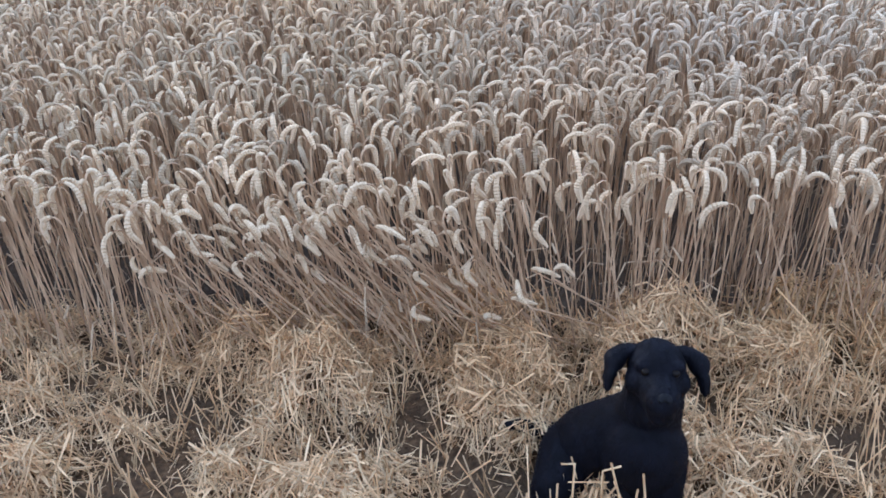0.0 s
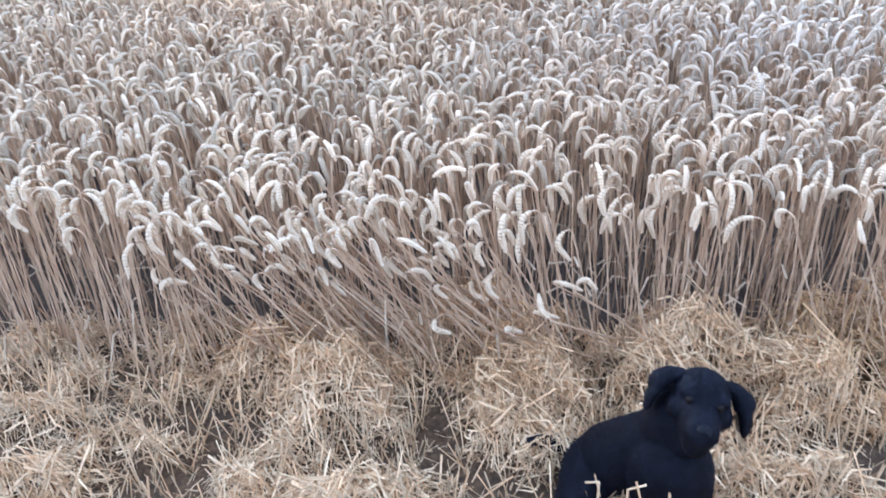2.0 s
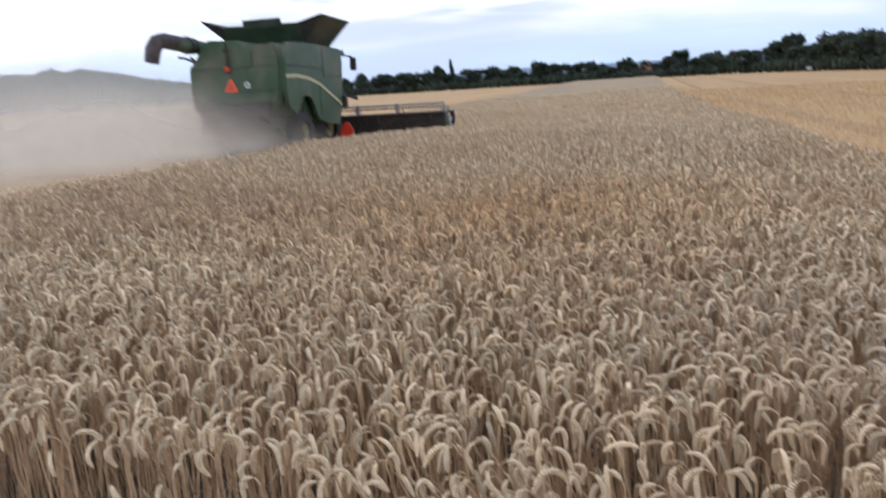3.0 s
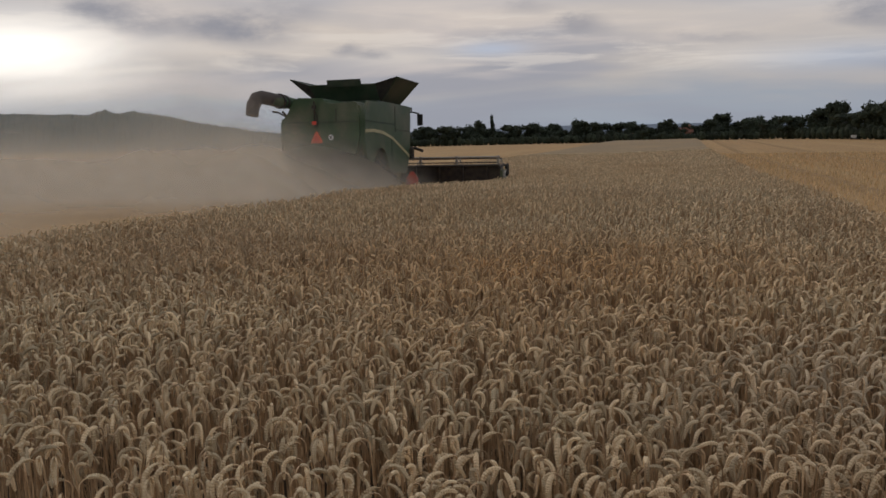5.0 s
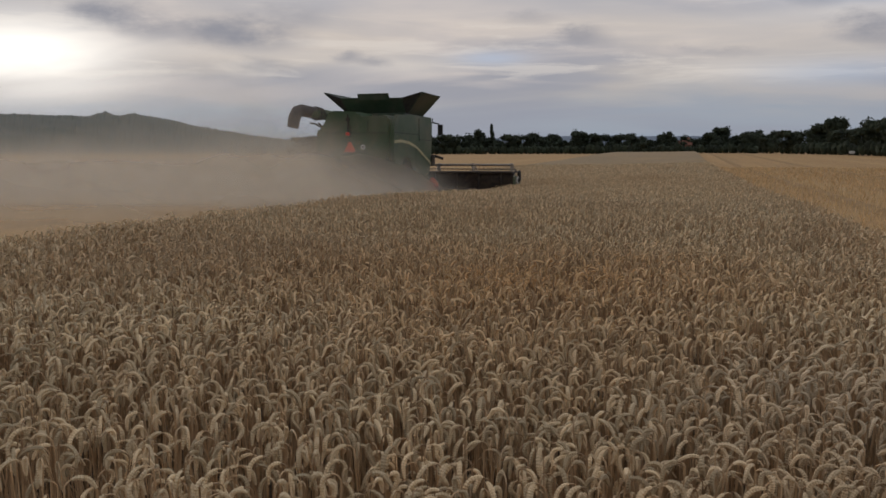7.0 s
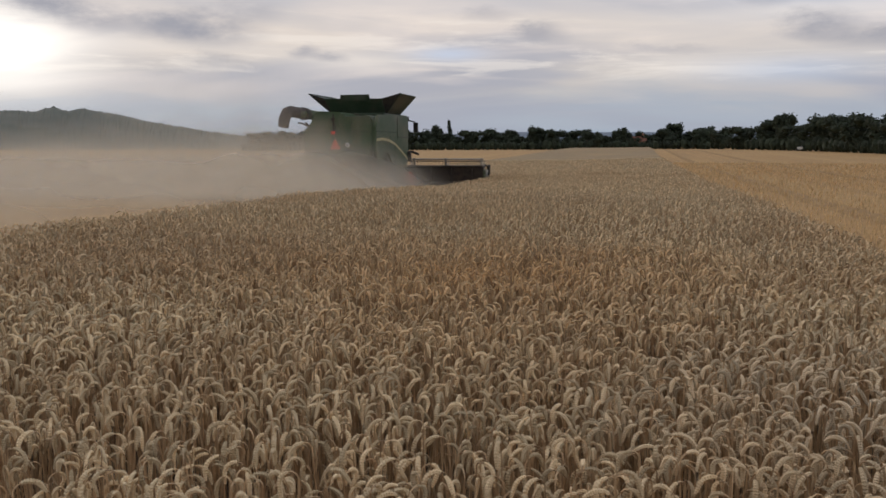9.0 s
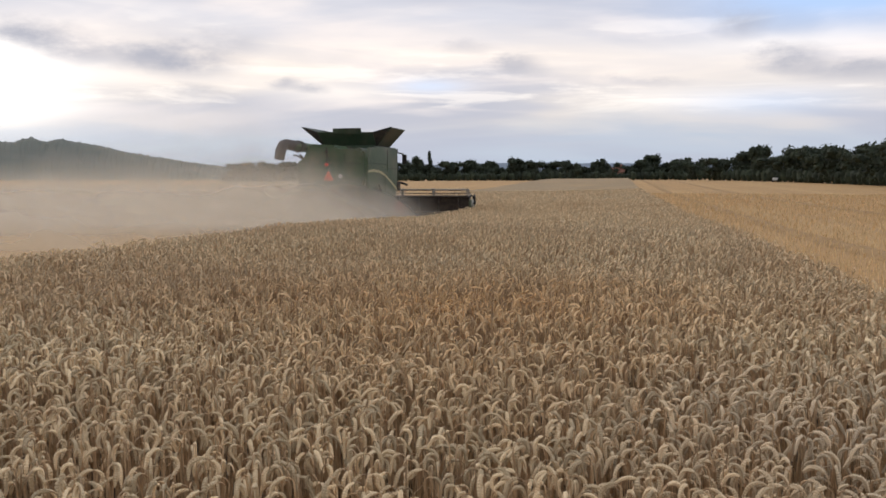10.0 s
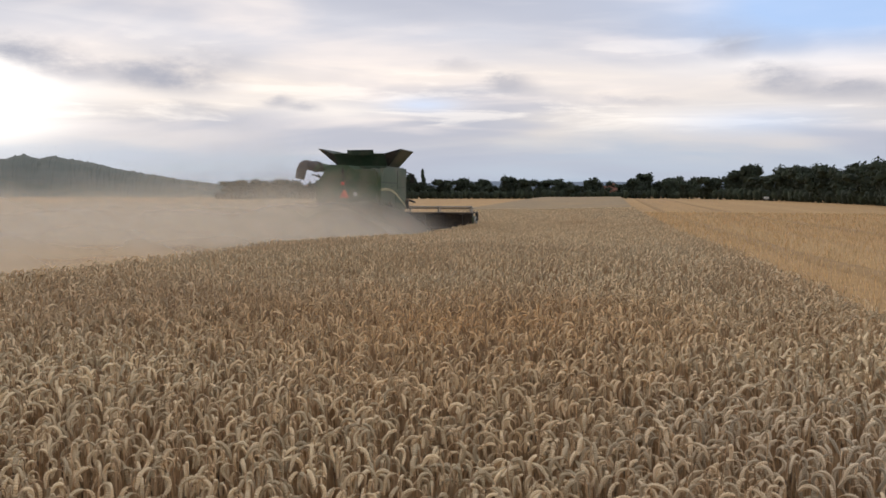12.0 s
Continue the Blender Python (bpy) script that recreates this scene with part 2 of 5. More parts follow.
FUR.node_tree.nodes["Principled BSDF"].inputs["Specular IOR Level"].default_value = 0.12
NOSE = material("wet_nose", (0.005, 0.005, 0.006), (0.009, 0.009, 0.010), 60, 0.4, bump=0.2, bump_scale=300)
EYE = material("dark_eye", (0.006, 0.004, 0.003), (0.012, 0.008, 0.005), 20, 0.35, bump=0)
for soft in (NOSE, EYE):
    soft.node_tree.nodes["Principled BSDF"].inputs["Specular IOR Level"].default_value = 0.12
# Greener and greyer than near leaves: aerial haze is mixed into this colour.
HILL = material("hazed_wooded_hill", (0.070, 0.092, 0.080), (0.11, 0.125, 0.11), 0.02, 0.95, bump=0.6, bump_scale=0.05)
BRICK = material("brick_wall", (0.30, 0.15, 0.10), (0.38, 0.22, 0.15), 2, 0.85, bump=0.1)
ROOF = material("roof_tiles", (0.20, 0.09, 0.06), (0.28, 0.13, 0.09), 2, 0.8, bump=0.2)


# ---------------- mesh helpers ----------------
def mesh_from(name, verts, faces, smooth=False):
    """faces: one integer array a size (k x 3 or k x 4)."""
    me = bpy.data.meshes.new(name)
    faces = [np.asarray(f, np.int32) for f in faces if len(f)]
    me.vertices.add(len(verts))
    me.vertices.foreach_set("co", np.asarray(verts, np.float32).ravel())
    counts = np.concatenate([np.full(len(f), f.shape[1], np.int32) for f in faces])
    loops = np.concatenate([f.ravel() for f in faces])
    me.loops.add(len(loops))
    me.loops.foreach_set("vertex_index", loops)
    me.polygons.add(len(counts))
    me.polygons.foreach_set("loop_start", np.concatenate([[0], np.cumsum(counts)[:-1]]).astype(np.int32))
    me.polygons.foreach_set("use_smooth", np.full(len(counts), smooth))
    me.update(calc_edges=True)
    return me


def tubes(paths, radii, sides, cap=True):
    """Round bars along n paths of k points: vertices, quads and end triangles or quads."""
    n, k, _ = paths.shape
    tan = np.empty_like(paths)
    tan[:, 1:-1] = paths[:, 2:] - paths[:, :-2]
    tan[:, 0], tan[:, -1] = paths[:, 1] - paths[:, 0], paths[:, -1] - paths[:, -2]
    tan /= np.linalg.norm(tan, axis=2, keepdims=True) + 1e-9
    ref = np.zeros_like(tan)
    ref[..., 0] = 1
    flip = np.abs(tan[..., 0]) > 0.8
    ref[flip] = (0, 1, 0)
    a = np.cross(tan, ref)
    a /= np.linalg.norm(a, axis=2, keepdims=True) + 1e-9
    b = np.cross(tan, a)
    radii = np.broadcast_to(radii, (n, k))
    ang = np.arange(sides) * 2 * np.pi / sides
    ring = (a[:, :, None] * np.cos(ang)[None, None, :, None] + b[:, :, None] * np.sin(ang)[None, None, :, None]) * radii[:, :, None, None]
    v = (paths[:, :, None] + ring).reshape(-1, 3)
    i, j = np.meshgrid(np.arange(k - 1), np.arange(sides), indexing="ij")
    q = np.stack([i * sides + j, i * sides + (j + 1) % sides, (i + 1) * sides + (j + 1) % sides, (i + 1) * sides + j], -1).reshape(-1, 4)
    base = (np.arange(n) * k * sides)[:, None, None]
    quads = (q[None] + base).reshape(-1, 4)
    return v, quads


def joined(name, pieces, mat, smooth=False, parent=None):
    """One object from several (vertices, quads)."""
    vs, fs, o = [], {}, 0
    for v, f in pieces:
        fs.setdefault(f.shape[1], []).append(f + o)
        vs.append(v)
        o += len(v)
    me = mesh_from(name, np.concatenate(vs), [np.concatenate(f) for f in fs.values()], smooth)
    me.materials.append(mat)
    ob = new(name, me)
    ob.parent = parent
    return ob


def part(name, bm, mat, parent=None, label="", smooth=False):
    me = bpy.data.meshes.new(name)
    bmesh.ops.recalc_face_normals(bm, faces=bm.faces)
    for f in bm.faces:
        f.smooth = smooth
    bm.to_mesh(me)
    bm.free()
    me.materials.append(mat)
    ob = new(name, me)
    ob.parent = parent
    if label:
        tagged(ob, label)
    return ob


def empty(name, m=None):
    ob = new(name)
    ob.empty_display_size = 0.2
    if m is not None:
        ob.matrix_world = m
    return ob


def box(bm, c, s, rot=(0, 0, 0), bevel=0.0):
    m = pose(*c, *rot) @ Matrix.Diagonal((*s, 1))
    r = bmesh.ops.create_cube(bm, size=1, matrix=m)
    if bevel:
        es = list({e for v in r["verts"] for e in v.link_edges})
        bmesh.ops.bevel(bm, geom=es, offset=bevel, segments=2, affect="EDGES", profile=0.6)
    return bm


def cyl(bm, a, b, r, seg=12, r2=None):
    a, b = Vector(a), Vector(b)
    d = b - a
    m = Matrix.Translation((a + b) / 2) @ d.to_track_quat("Z", "Y").to_matrix().to_4x4()
    bmesh.ops.create_cone(bm, cap_ends=True, segments=seg, radius1=r, radius2=r if r2 is None else r2, depth=d.length, matrix=m)
    return bm


def slab(bm, outline, axis, lo, hi, bevel=0.0):
    """A plate of the outline (pairs in the two other axes), from lo to hi along the axis."""
    def at(p, k):
        c = list(p)
        c.insert(axis, k)
        return c
    a, b = [bm.verts.new(at(p, lo)) for p in outline], [bm.verts.new(at(p, hi)) for p in outline]
    n = len(outline)
    fs = [bm.faces.new(a), bm.faces.new(b[::-1])]
    fs += [bm.faces.new((a[i], b[i], b[(i + 1) % n], a[(i + 1) % n])) for i in range(n)]
    if bevel:
        es = list({e for f in fs for e in f.edges})
        bmesh.ops.bevel(bm, geom=es, offset=bevel, segments=2, affect="EDGES")
    return bm


def panel(bm, corners, thick):
    """A flat plate through four corners, with thickness along its normal."""
    c = [Vector(p) for p in corners]
    n = (c[1] - c[0]).cross(c[-1] - c[0]).normalized() * thick
    a, b = [bm.verts.new(p) for p in c], [bm.verts.new(p + n) for p in c]
    k = len(c)
    bm.faces.new(a)
    bm.faces.new(b[::-1])
    for i in range(k):
        bm.faces.new((a[i], b[i], b[(i + 1) % k], a[(i + 1) % k]))
    return bm


def bar(bm, pts, r, seg=8):
    for a, b in zip(pts, pts[1:]):
        cyl(bm, a, b, r, seg)
    return bm


# ---------------- ground ----------------
def step(a, b, x):
    t = np.clip((x - a) / (b - a), 0, 1)
    return t * t * (3 - 2 * t)


def ground_z(u, v):
    z = -0.2 * step(10, 32, u) - 0.03 * np.clip(V_RIGHT - v, 0, 11) * step(18, 34, u)
    return z + (1.3 + 0.02 * np.clip(V_RIGHT - v, 0, 11)) * step(60, 230, u) - 0.006 * np.clip(v - 8, 0, 120) * step(20, 120, u)


def world_xy(u, v):
    return u * HS + v * HC, u * HC - v * HS


def place(u, v, z):
    x, y = world_xy(u, v)
    return np.stack([x, y, z + ground_z(u, v)], -1)


def grid(us, vs, height):
    U, V = np.meshgrid(us, vs, indexing="ij")
    p = place(U, V, height(U, V)).reshape(-1, 3)
    i, j = np.meshgrid(np.arange(len(us) - 1), np.arange(len(vs) - 1), indexing="ij")
    a = i * len(vs) + j
    q = np.stack([a, a + len(vs), a + len(vs) + 1, a + 1], -1).reshape(-1, 4)
    return p, q


def lumps(u, v, s, k=0):
    """Smooth uneven values about 0, some 0.5 each way."""
    w = np.zeros_like(u)
    r = np.random.default_rng(k)
    for i in range(7):
        a, f, ph = r.uniform(0, 6.28), (1 + 0.5 * i) / s, r.uniform(0, 6.28)
        w += np.sin((u * np.cos(a) + v * np.sin(a)) * f * 2 + ph + 1.3 * np.sin((u * np.sin(a) - v * np.cos(a)) * f + ph)) / (1 + 0.5 * i)
    return w / 4


def ground_material():
    ma = material("stubble_ground", (0.42, 0.25, 0.10), (0.53, 0.33, 0.14), 3.0, 0.9, bump=0.8, bump_scale=30, big=(0.44, 0.26, 0.10), big_scale=0.06)
    nt = ma.node_tree
    N, L = nt.nodes.new, nt.links.new
    b = nt.nodes["Principled BSDF"]
    base = b.inputs["Base Color"].links[0].from_socket
    co = N("ShaderNodeTexCoord").outputs["Object"]
    mp = N("ShaderNodeMapping")
    mp.inputs[2].default_value = (0, 0, HEAD)
    L(co, mp.inputs[0])
    # rows along the strip: fine drills, and the broad marks of each pass
    st = N("ShaderNodeMapping")
    st.inputs[3].default_value = (1.0, 0.02, 1.0)
    L(mp.outputs[0], st.inputs[0])

    def noise(s, d):
        n = N("ShaderNodeTexNoise")
        n.inputs["Scale"].default_value, n.inputs["Detail"].default_value = s, d
        L(st.outputs[0], n.inputs["Vector"])
        return n.outputs[0]

    def rng_(f, lo, hi, a, c):
        r = N("ShaderNodeMapRange")
        for i, x in enumerate((lo, hi, a, c)):
            r.inputs[i + 1].default_value = x
        L(f, r.inputs[0])
        return r.outputs[0]

    def mixc(f, a, c):
        n = N("ShaderNodeMix")
        n.data_type = "RGBA"
        L(f, n.inputs[0])
        L(a, n.inputs[6])
        n.inputs[7].default_value = (*c, 1)
        return n.outputs[2]
    c = mixc(rng_(noise(0.9, 6), 0.45, 0.75, 0, 0.55), base, (0.30, 0.20, 0.10))
    c = mixc(rng_(noise(0.22, 3), 0.48, 0.7, 0, 0.5), c, (0.56, 0.37, 0.16))
    # bare soil and chaff close to the camera's feet
    n2 = N("ShaderNodeTexNoise")
    n2.inputs["Scale"].default_value, n2.inputs["Detail"].default_value = 9, 8
    L(co, n2.inputs["Vector"])
    c = mixc(rng_(n2.outputs[0], 0.5, 0.68, 0, 0.45), c, (0.16, 0.10, 0.055))
    L(c, b.inputs["Base Color"])
    return ma


GROUND = ground_material()


def ground():
    us = np.concatenate([np.linspace(-400, -20, 14), np.linspace(-16, 60, 96), np.linspace(62, 260, 60), np.linspace(280, 3200, 24)])
    vs = np.concatenate([np.linspace(-2500, -110, 22), np.linspace(-100, 100, 134), np.linspace(110, 2500, 22)])
    p, q = grid(us, vs, lambda u, v: 0.02 * lumps(u, v, 1.3) * step(6, 12, np.hypot(u, v)) - 0.015)
    me = mesh_from("ground", p, [q], True)
    me.materials.append(GROUND)
    tagged(new("ground", me), "golden cut stubble field with straw-strewn brown soil", "field", kind="structure")


ground()


# ---------------- standing wheat ----------------
def stalks(u, v, h, lean, seed, rings, sides, stem_pts=4, stem_from=0.0, fat=1.0, stem_r=0.0028, leaf=0.0, scale=1.0, neck_pts=3):
    """Ripe nodding wheat: paths of the stems and of the bent-over ears, as pieces for joined()."""
    r = np.random.default_rng(seed)
    n = len(u)
    base = place(u, v, np.zeros(n))
    ld = lean[:, None] * 1.0 if lean.ndim == 1 else lean
    top = base.copy()
    top[:, 0] += ld[:, 0]
    top[:, 1] += ld[:, 1]
    hh = np.sqrt(np.maximum(h ** 2 - (ld ** 2).sum(1), 0.01))
    top[:, 2] += hh
    s = np.linspace(stem_from, 1, stem_pts)[None, :, None]
    bow = r.normal(0, 0.012, (n, 1, 3)) * np.sin(np.pi * s)
    stem = base[:, None] * (1 - s) + top[:, None] * s + bow
    updir = stem[:, -1] - stem[:, -2]
    updir /= np.linalg.norm(updir, axis=1, keepdims=True)
    az = np.where(r.random(n) < 0.35, r.normal(radians(160), 0.8, n), r.uniform(0, 6.28, n))
    out = np.stack([np.cos(az), np.sin(az), 0 * az], -1)
    out -= updir * (out * updir).sum(1, keepdims=True)
    out /= np.linalg.norm(out, axis=1, keepdims=True)
    bend = np.clip(r.normal(radians(182), radians(22), n), radians(70), radians(222))
    neck, ear = r.uniform(0.028, 0.046, n) * scale, r.uniform(0.082, 0.120, n) * scale
    turn, quick = r.uniform(0.36, 0.58, n), r.uniform(1.2, 2.0, n)
    kn, m = neck_pts, rings
    # neck
    pts, p = [top], top
    for i in range(1, kn + 1):
        th = bend * turn * i / kn
        p = p + (updir * np.cos(th)[:, None] + out * np.sin(th)[:, None]) * (neck / kn)[:, None]
        pts.append(p)
    neckp = np.stack(pts, 1)
    pts = [p]
    for i in range(1, m):
        th = bend * (turn + (1 - turn) * np.minimum(1.0, quick * i / (m - 1)))
        p = p + (updir * np.cos(th)[:, None] + out * np.sin(th)[:, None]) * (ear / (m - 1))[:, None]
        pts.append(p)
    earp = np.stack(pts, 1)
    x = np.linspace(0, 1, m)
    prof = (0.0102 if m < 15 else 0.0084) * fat * np.clip(np.sin(np.pi * (0.12 + 0.80 * x)) ** 0.55, 0.2, 1)
    if m > 6:
        prof = prof * np.where(np.arange(m) % 2, 1.15, 0.83)
    prof[-1] *= 0.4
    size = r.uniform(0.85, 1.15, n)[:, None]
    full = np.concatenate([stem, neckp[:, 1:]], 1)
    st = tubes(full, np.full((1, full.shape[1]), stem_r * fat), 3)
    ea = [tubes(earp, prof[None] * size, sides)]
    lv = None
    if leaf:
        pick = r.random(n) < leaf
        k = int(pick.sum())
        at = r.uniform(0.25, 0.8, k)[:, None]
        p0 = base[pick] * (1 - at) + top[pick] * at
        a2 = r.uniform(0, 6.28, k)
        d = np.stack([np.cos(a2), np.sin(a2), 0 * a2], -1)
        L = r.uniform(0.06, 0.16, k)[:, None]
        w = np.stack([-np.sin(a2), np.cos(a2), 0 * a2], -1) * 0.004
        rows = [p0, p0 + d * L * 0.4 + [0, 0, 0.02], p0 + d * L * 0.75 - np.array([0, 0, 0.03]), p0 + d * L * 0.95 - np.array([0, 0, 0.10])]
        vv = np.stack([np.stack([q - w * (1 - i * 0.28), q + w * (1 - i * 0.28)], 1) for i, q in enumerate(rows)], 1).reshape(-1, 3)
        f = np.array([[0, 1, 3, 2], [2, 3, 5, 4], [4, 5, 7, 6]])
        lv = (vv, (f[None] + (np.arange(k) * 8)[:, None, None]).reshape(-1, 4))
    return st, ea, lv


def scatter(u0, u1, v0, v1, density, seed, spread_deg=None):
    """Even random places in a stretch of the strip; only those within the sector that is ever seen."""
    r = np.random.default_rng(seed)
    n = int((u1 - u0) * (v1 - v0) * density)
    u, v = r.uniform(u0, u1, n), r.uniform(v0, v1, n)
    # a faint old wheel track runs along the strip
    keep = (np.abs(v + 0.92 + 0.05 * np.sin(u)) > 0.09) | (r.random(n) < 0.35) | (u < 4.3)
    u, v = u[keep], v[keep]
    if spread_deg:
        x, y = world_xy(u, v)
        a = np.degrees(np.arctan2(x, y + 0.4))
        keep = (a > -spread_deg[0]) & (a < spread_deg[1])
        u, v = u[keep], v[keep]
    return u, v


def crop_height(u, v):
    return CROP - 0.05 + 0.05 * lumps(u, v, 1.6, 3) + 0.03 * lumps(u, v, 0.5, 4)


def wheat_block(name, label, u, v, seed, **kw):
    r = np.random.default_rng(seed + 50)
    h = crop_height(u, v) + r.normal(0, 0.035, len(u))
    lean = r.normal(0, 0.045, (len(u), 2))
    # the stalks at the cut front have been nudged over
    k = np.exp(-((u - EDGE_U) / 0.35) ** 2) * np.exp(-((v + 0.25) / 0.7) ** 2) * (r.random(len(u)) < 0.6) * r.uniform(0.2, 1.0, len(u))
    lean[:, 0] -= 0.30 * k
    lean[:, 1] -= 0.06 * k
    st, ea, lv = stalks(u, v, h, lean, seed, **kw)
    root = empty(name)
    tagged(root, label, "wheat", kind="stuff")
    joined("stems", [st], STEM, parent=root)
    joined("ears", ea, EAR, parent=root)
    if lv:
        joined("leaves", [lv], LEAF, parent=root)
    return root


SEEN = (36, 44)
u, v = scatter(EDGE_U, 4.6, -4.5, V_RIGHT, 330, 1, SEEN)
u = u + 0.16 * lumps(v, v * 0, 0.22, 8) * np.exp(-(u - EDGE_U) * 3)
ALL_NEAR = scatter(EDGE_U, 9.5, V_CUT, V_RIGHT, 150, 6)
FRONT_ROW = (u < EDGE_U + 0.13) & (np.abs(v) < 1.7)
FRONT = (u[FRONT_ROW], v[FRONT_ROW])
u, v = u[~FRONT_ROW], v[~FRONT_ROW]
wheat_block("near_wheat", "ripe tan wheat with nodding ears along the cut edge", u, v, 11, rings=25, sides=5, leaf=0.45)
u, v = scatter(4.6, 9.5, V_CUT, V_RIGHT, 275, 2, SEEN)
wheat_block("wheat_crop", "dense ripe wheat with grey-gold nodding ears", u, v, 12, rings=9, sides=3, stem_pts=3, stem_from=0.05, leaf=0.3)
u, v = scatter(9.5, 20.5, V_CUT, V_RIGHT, 175, 3, (36, 34))
wheat_block("wheat_crop", "dense ripe wheat with grey-gold nodding ears", u, v, 13, rings=5, sides=3, stem_pts=2, stem_from=0.1, fat=1.1, neck_pts=2)
u, v = scatter(20, 50, V_CUT, V_RIGHT, 105, 4)
wheat_block("far_wheat", "ripe wheat further down the strip", u, v, 14, rings=4, sides=3, stem_pts=2, stem_from=0.6, fat=1.4, scale=1.2, neck_pts=1)
u, v = scatter(46.5, 90, V_LEFT, V_RIGHT, 22, 5)
wheat_block("far_wheat", "ripe wheat further down the strip", u, v, 15, rings=3, sides=3, stem_pts=2, stem_from=0.7, fat=2.4, scale=1.5, neck_pts=1)


def front_row():
    """The first stalks of the crop, one by one."""
    r = np.random.default_rng(19)
    for i, (uu, vv) in enumerate(zip(*FRONT)):
        uu, vv = np.array([uu]), np.array([vv])
        lean = r.normal(0, 0.045, (1, 2)) - (np.array([[0.22, 0.05]]) * r.random() if -0.9 < vv[0] < 0.4 else 0)
        st, ea, lv = stalks(uu, vv, crop_height(uu, vv) + r.normal(0, 0.04, 1), lean, 900 + i, 25, 6, leaf=0.8)
        root = tagged(empty("wheat_stalk"), "upright ripe wheat stalk at the front of the crop", "wheat stalk", "stalks of the crop's front row")
        joined("stem", [st], STEM, parent=root)
        joined("ear", ea, EAR, parent=root)
        if lv and len(lv[0]):
            joined("leaf", [lv], LEAF, parent=root)


front_row()
# the same crop to the sides, past what the camera takes in
u, v = ALL_NEAR
x, y = world_xy(u, v)
a = np.degrees(np.arctan2(x, y + 0.4))
side = (a <= -SEEN[0]) | (a >= SEEN[1]) | ((u < 4.6) & (v < -4.5))
wheat_block("wheat_crop", "dense ripe wheat with grey-gold nodding ears", u[side], v[side], 16, rings=4, sides=3, stem_pts=2, fat=1.15)


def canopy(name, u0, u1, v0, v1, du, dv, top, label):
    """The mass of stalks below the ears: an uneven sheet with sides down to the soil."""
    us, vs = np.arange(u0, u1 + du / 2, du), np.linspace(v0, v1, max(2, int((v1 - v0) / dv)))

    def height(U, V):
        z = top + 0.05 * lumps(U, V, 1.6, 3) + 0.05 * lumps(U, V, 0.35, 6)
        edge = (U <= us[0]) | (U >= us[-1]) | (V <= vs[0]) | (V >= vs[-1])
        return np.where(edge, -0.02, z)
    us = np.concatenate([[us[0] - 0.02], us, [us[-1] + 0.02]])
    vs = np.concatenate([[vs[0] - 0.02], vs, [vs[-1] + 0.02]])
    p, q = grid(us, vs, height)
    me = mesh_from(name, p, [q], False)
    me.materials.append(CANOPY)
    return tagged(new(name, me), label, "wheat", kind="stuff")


canopy("wheat_mass", 20.1, 46.4, V_CUT + 0.1, V_RIGHT - 0.1, 0.3, 0.3, 0.50, "packed stalks of ripe wheat below the ears, toned dark for shade")
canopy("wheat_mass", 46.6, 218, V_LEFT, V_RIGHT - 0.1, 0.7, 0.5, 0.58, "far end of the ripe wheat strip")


# Soil sheet under the crop; its dark colour stands in for shade between stems.
SOIL = material("shade_toned_soil", (0.060, 0.042, 0.028), (0.11, 0.078, 0.048), 14, 0.95, bump=1.0, bump_scale=60)
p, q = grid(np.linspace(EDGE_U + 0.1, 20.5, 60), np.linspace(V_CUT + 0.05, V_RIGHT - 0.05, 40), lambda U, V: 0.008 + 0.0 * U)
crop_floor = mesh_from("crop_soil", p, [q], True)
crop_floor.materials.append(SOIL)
tagged(new("crop_soil", crop_floor), "brown soil between the wheat stems, darkened to stand in for shade", "soil", kind="structure")


# the swath in front of the combine, in bands that go down as the knife reaches them
BANDS = []
for i in range(19):
    u0 = 27.6 + i
    u, v = scatter(u0, u0 + 1.0, V_LEFT, V_CUT, 55, 70 + i)
    n = len(u)
    r = np.random.default_rng(170 + i)
    st, ea, lv = stalks(u, v, crop_height(u, v) + r.normal(0, 0.03, n), r.normal(0, 0.03, (n, 2)), 90 + i, 4, 3, stem_pts=2, stem_from=0.0, fat=2.0, scale=1.2, neck_pts=1)
    root = empty("wheat_band")
    tagged(root, "band of standing wheat in the combine's way", "wheat", kind="stuff")
    joined("stems", [st], STEM, parent=root)
    joined("ears", ea, EAR, parent=root)
    BANDS.append((u0, root))


# ---------------- stubble and loose straw ----------------
def bars(centres, dirs, lengths, r):
    half = dirs * (lengths / 2)[:, None]
    mid = centres + np.random.default_rng(3).normal(0, 1, centres.shape) * (lengths * 0.05)[:, None]
    return tubes(np.stack([centres - half, mid, centres + half], 1), r, 3)


GAPS = ((2.12, -1.25, 0.22), (1.84, -1.22, 0.18), (1.60, -1.36, 0.20), (2.08, 0.80, 0.17), (1.66, -0.74, 0.19), (1.80, -0.24, 0.16), (1.50, -0.40, 0.13), (1.75, 0.64, 0.17), (1.42, -0.98, 0.15),
        (1.32, -0.62, 0.12), (1.36, -0.12, 0.11), (1.95, -0.55, 0.10), (1.55, 1.0, 0.16), (1.3, 0.75, 0.12), (1.25, -1.2, 0.14))


def heap(u, v):
    """Height of the loose straw over the soil near the camera."""
    z = 0.07 + 0.26 * lumps(u, v, 0.30, 21) + 0.15 * lumps(u, v, 0.12, 22)
    z = z + 0.15 * np.exp(-((u - 1.86) / 0.20) ** 2) * (0.75 + 0.9 * lumps(v, v * 0.3, 0.3, 23)) * (1 - 0.45 * step(0.9, 1.2, v)) * (1 - 0.6 * step(-0.75, -1.1, v))
    for gu, gv, gr in GAPS:
        z = z * (1 - 0.97 * np.exp(-((u - gu) ** 2 + (v - gv) ** 2) / (0.85 * gr) ** 2))
    return np.clip(z, 0.008, 0.30)


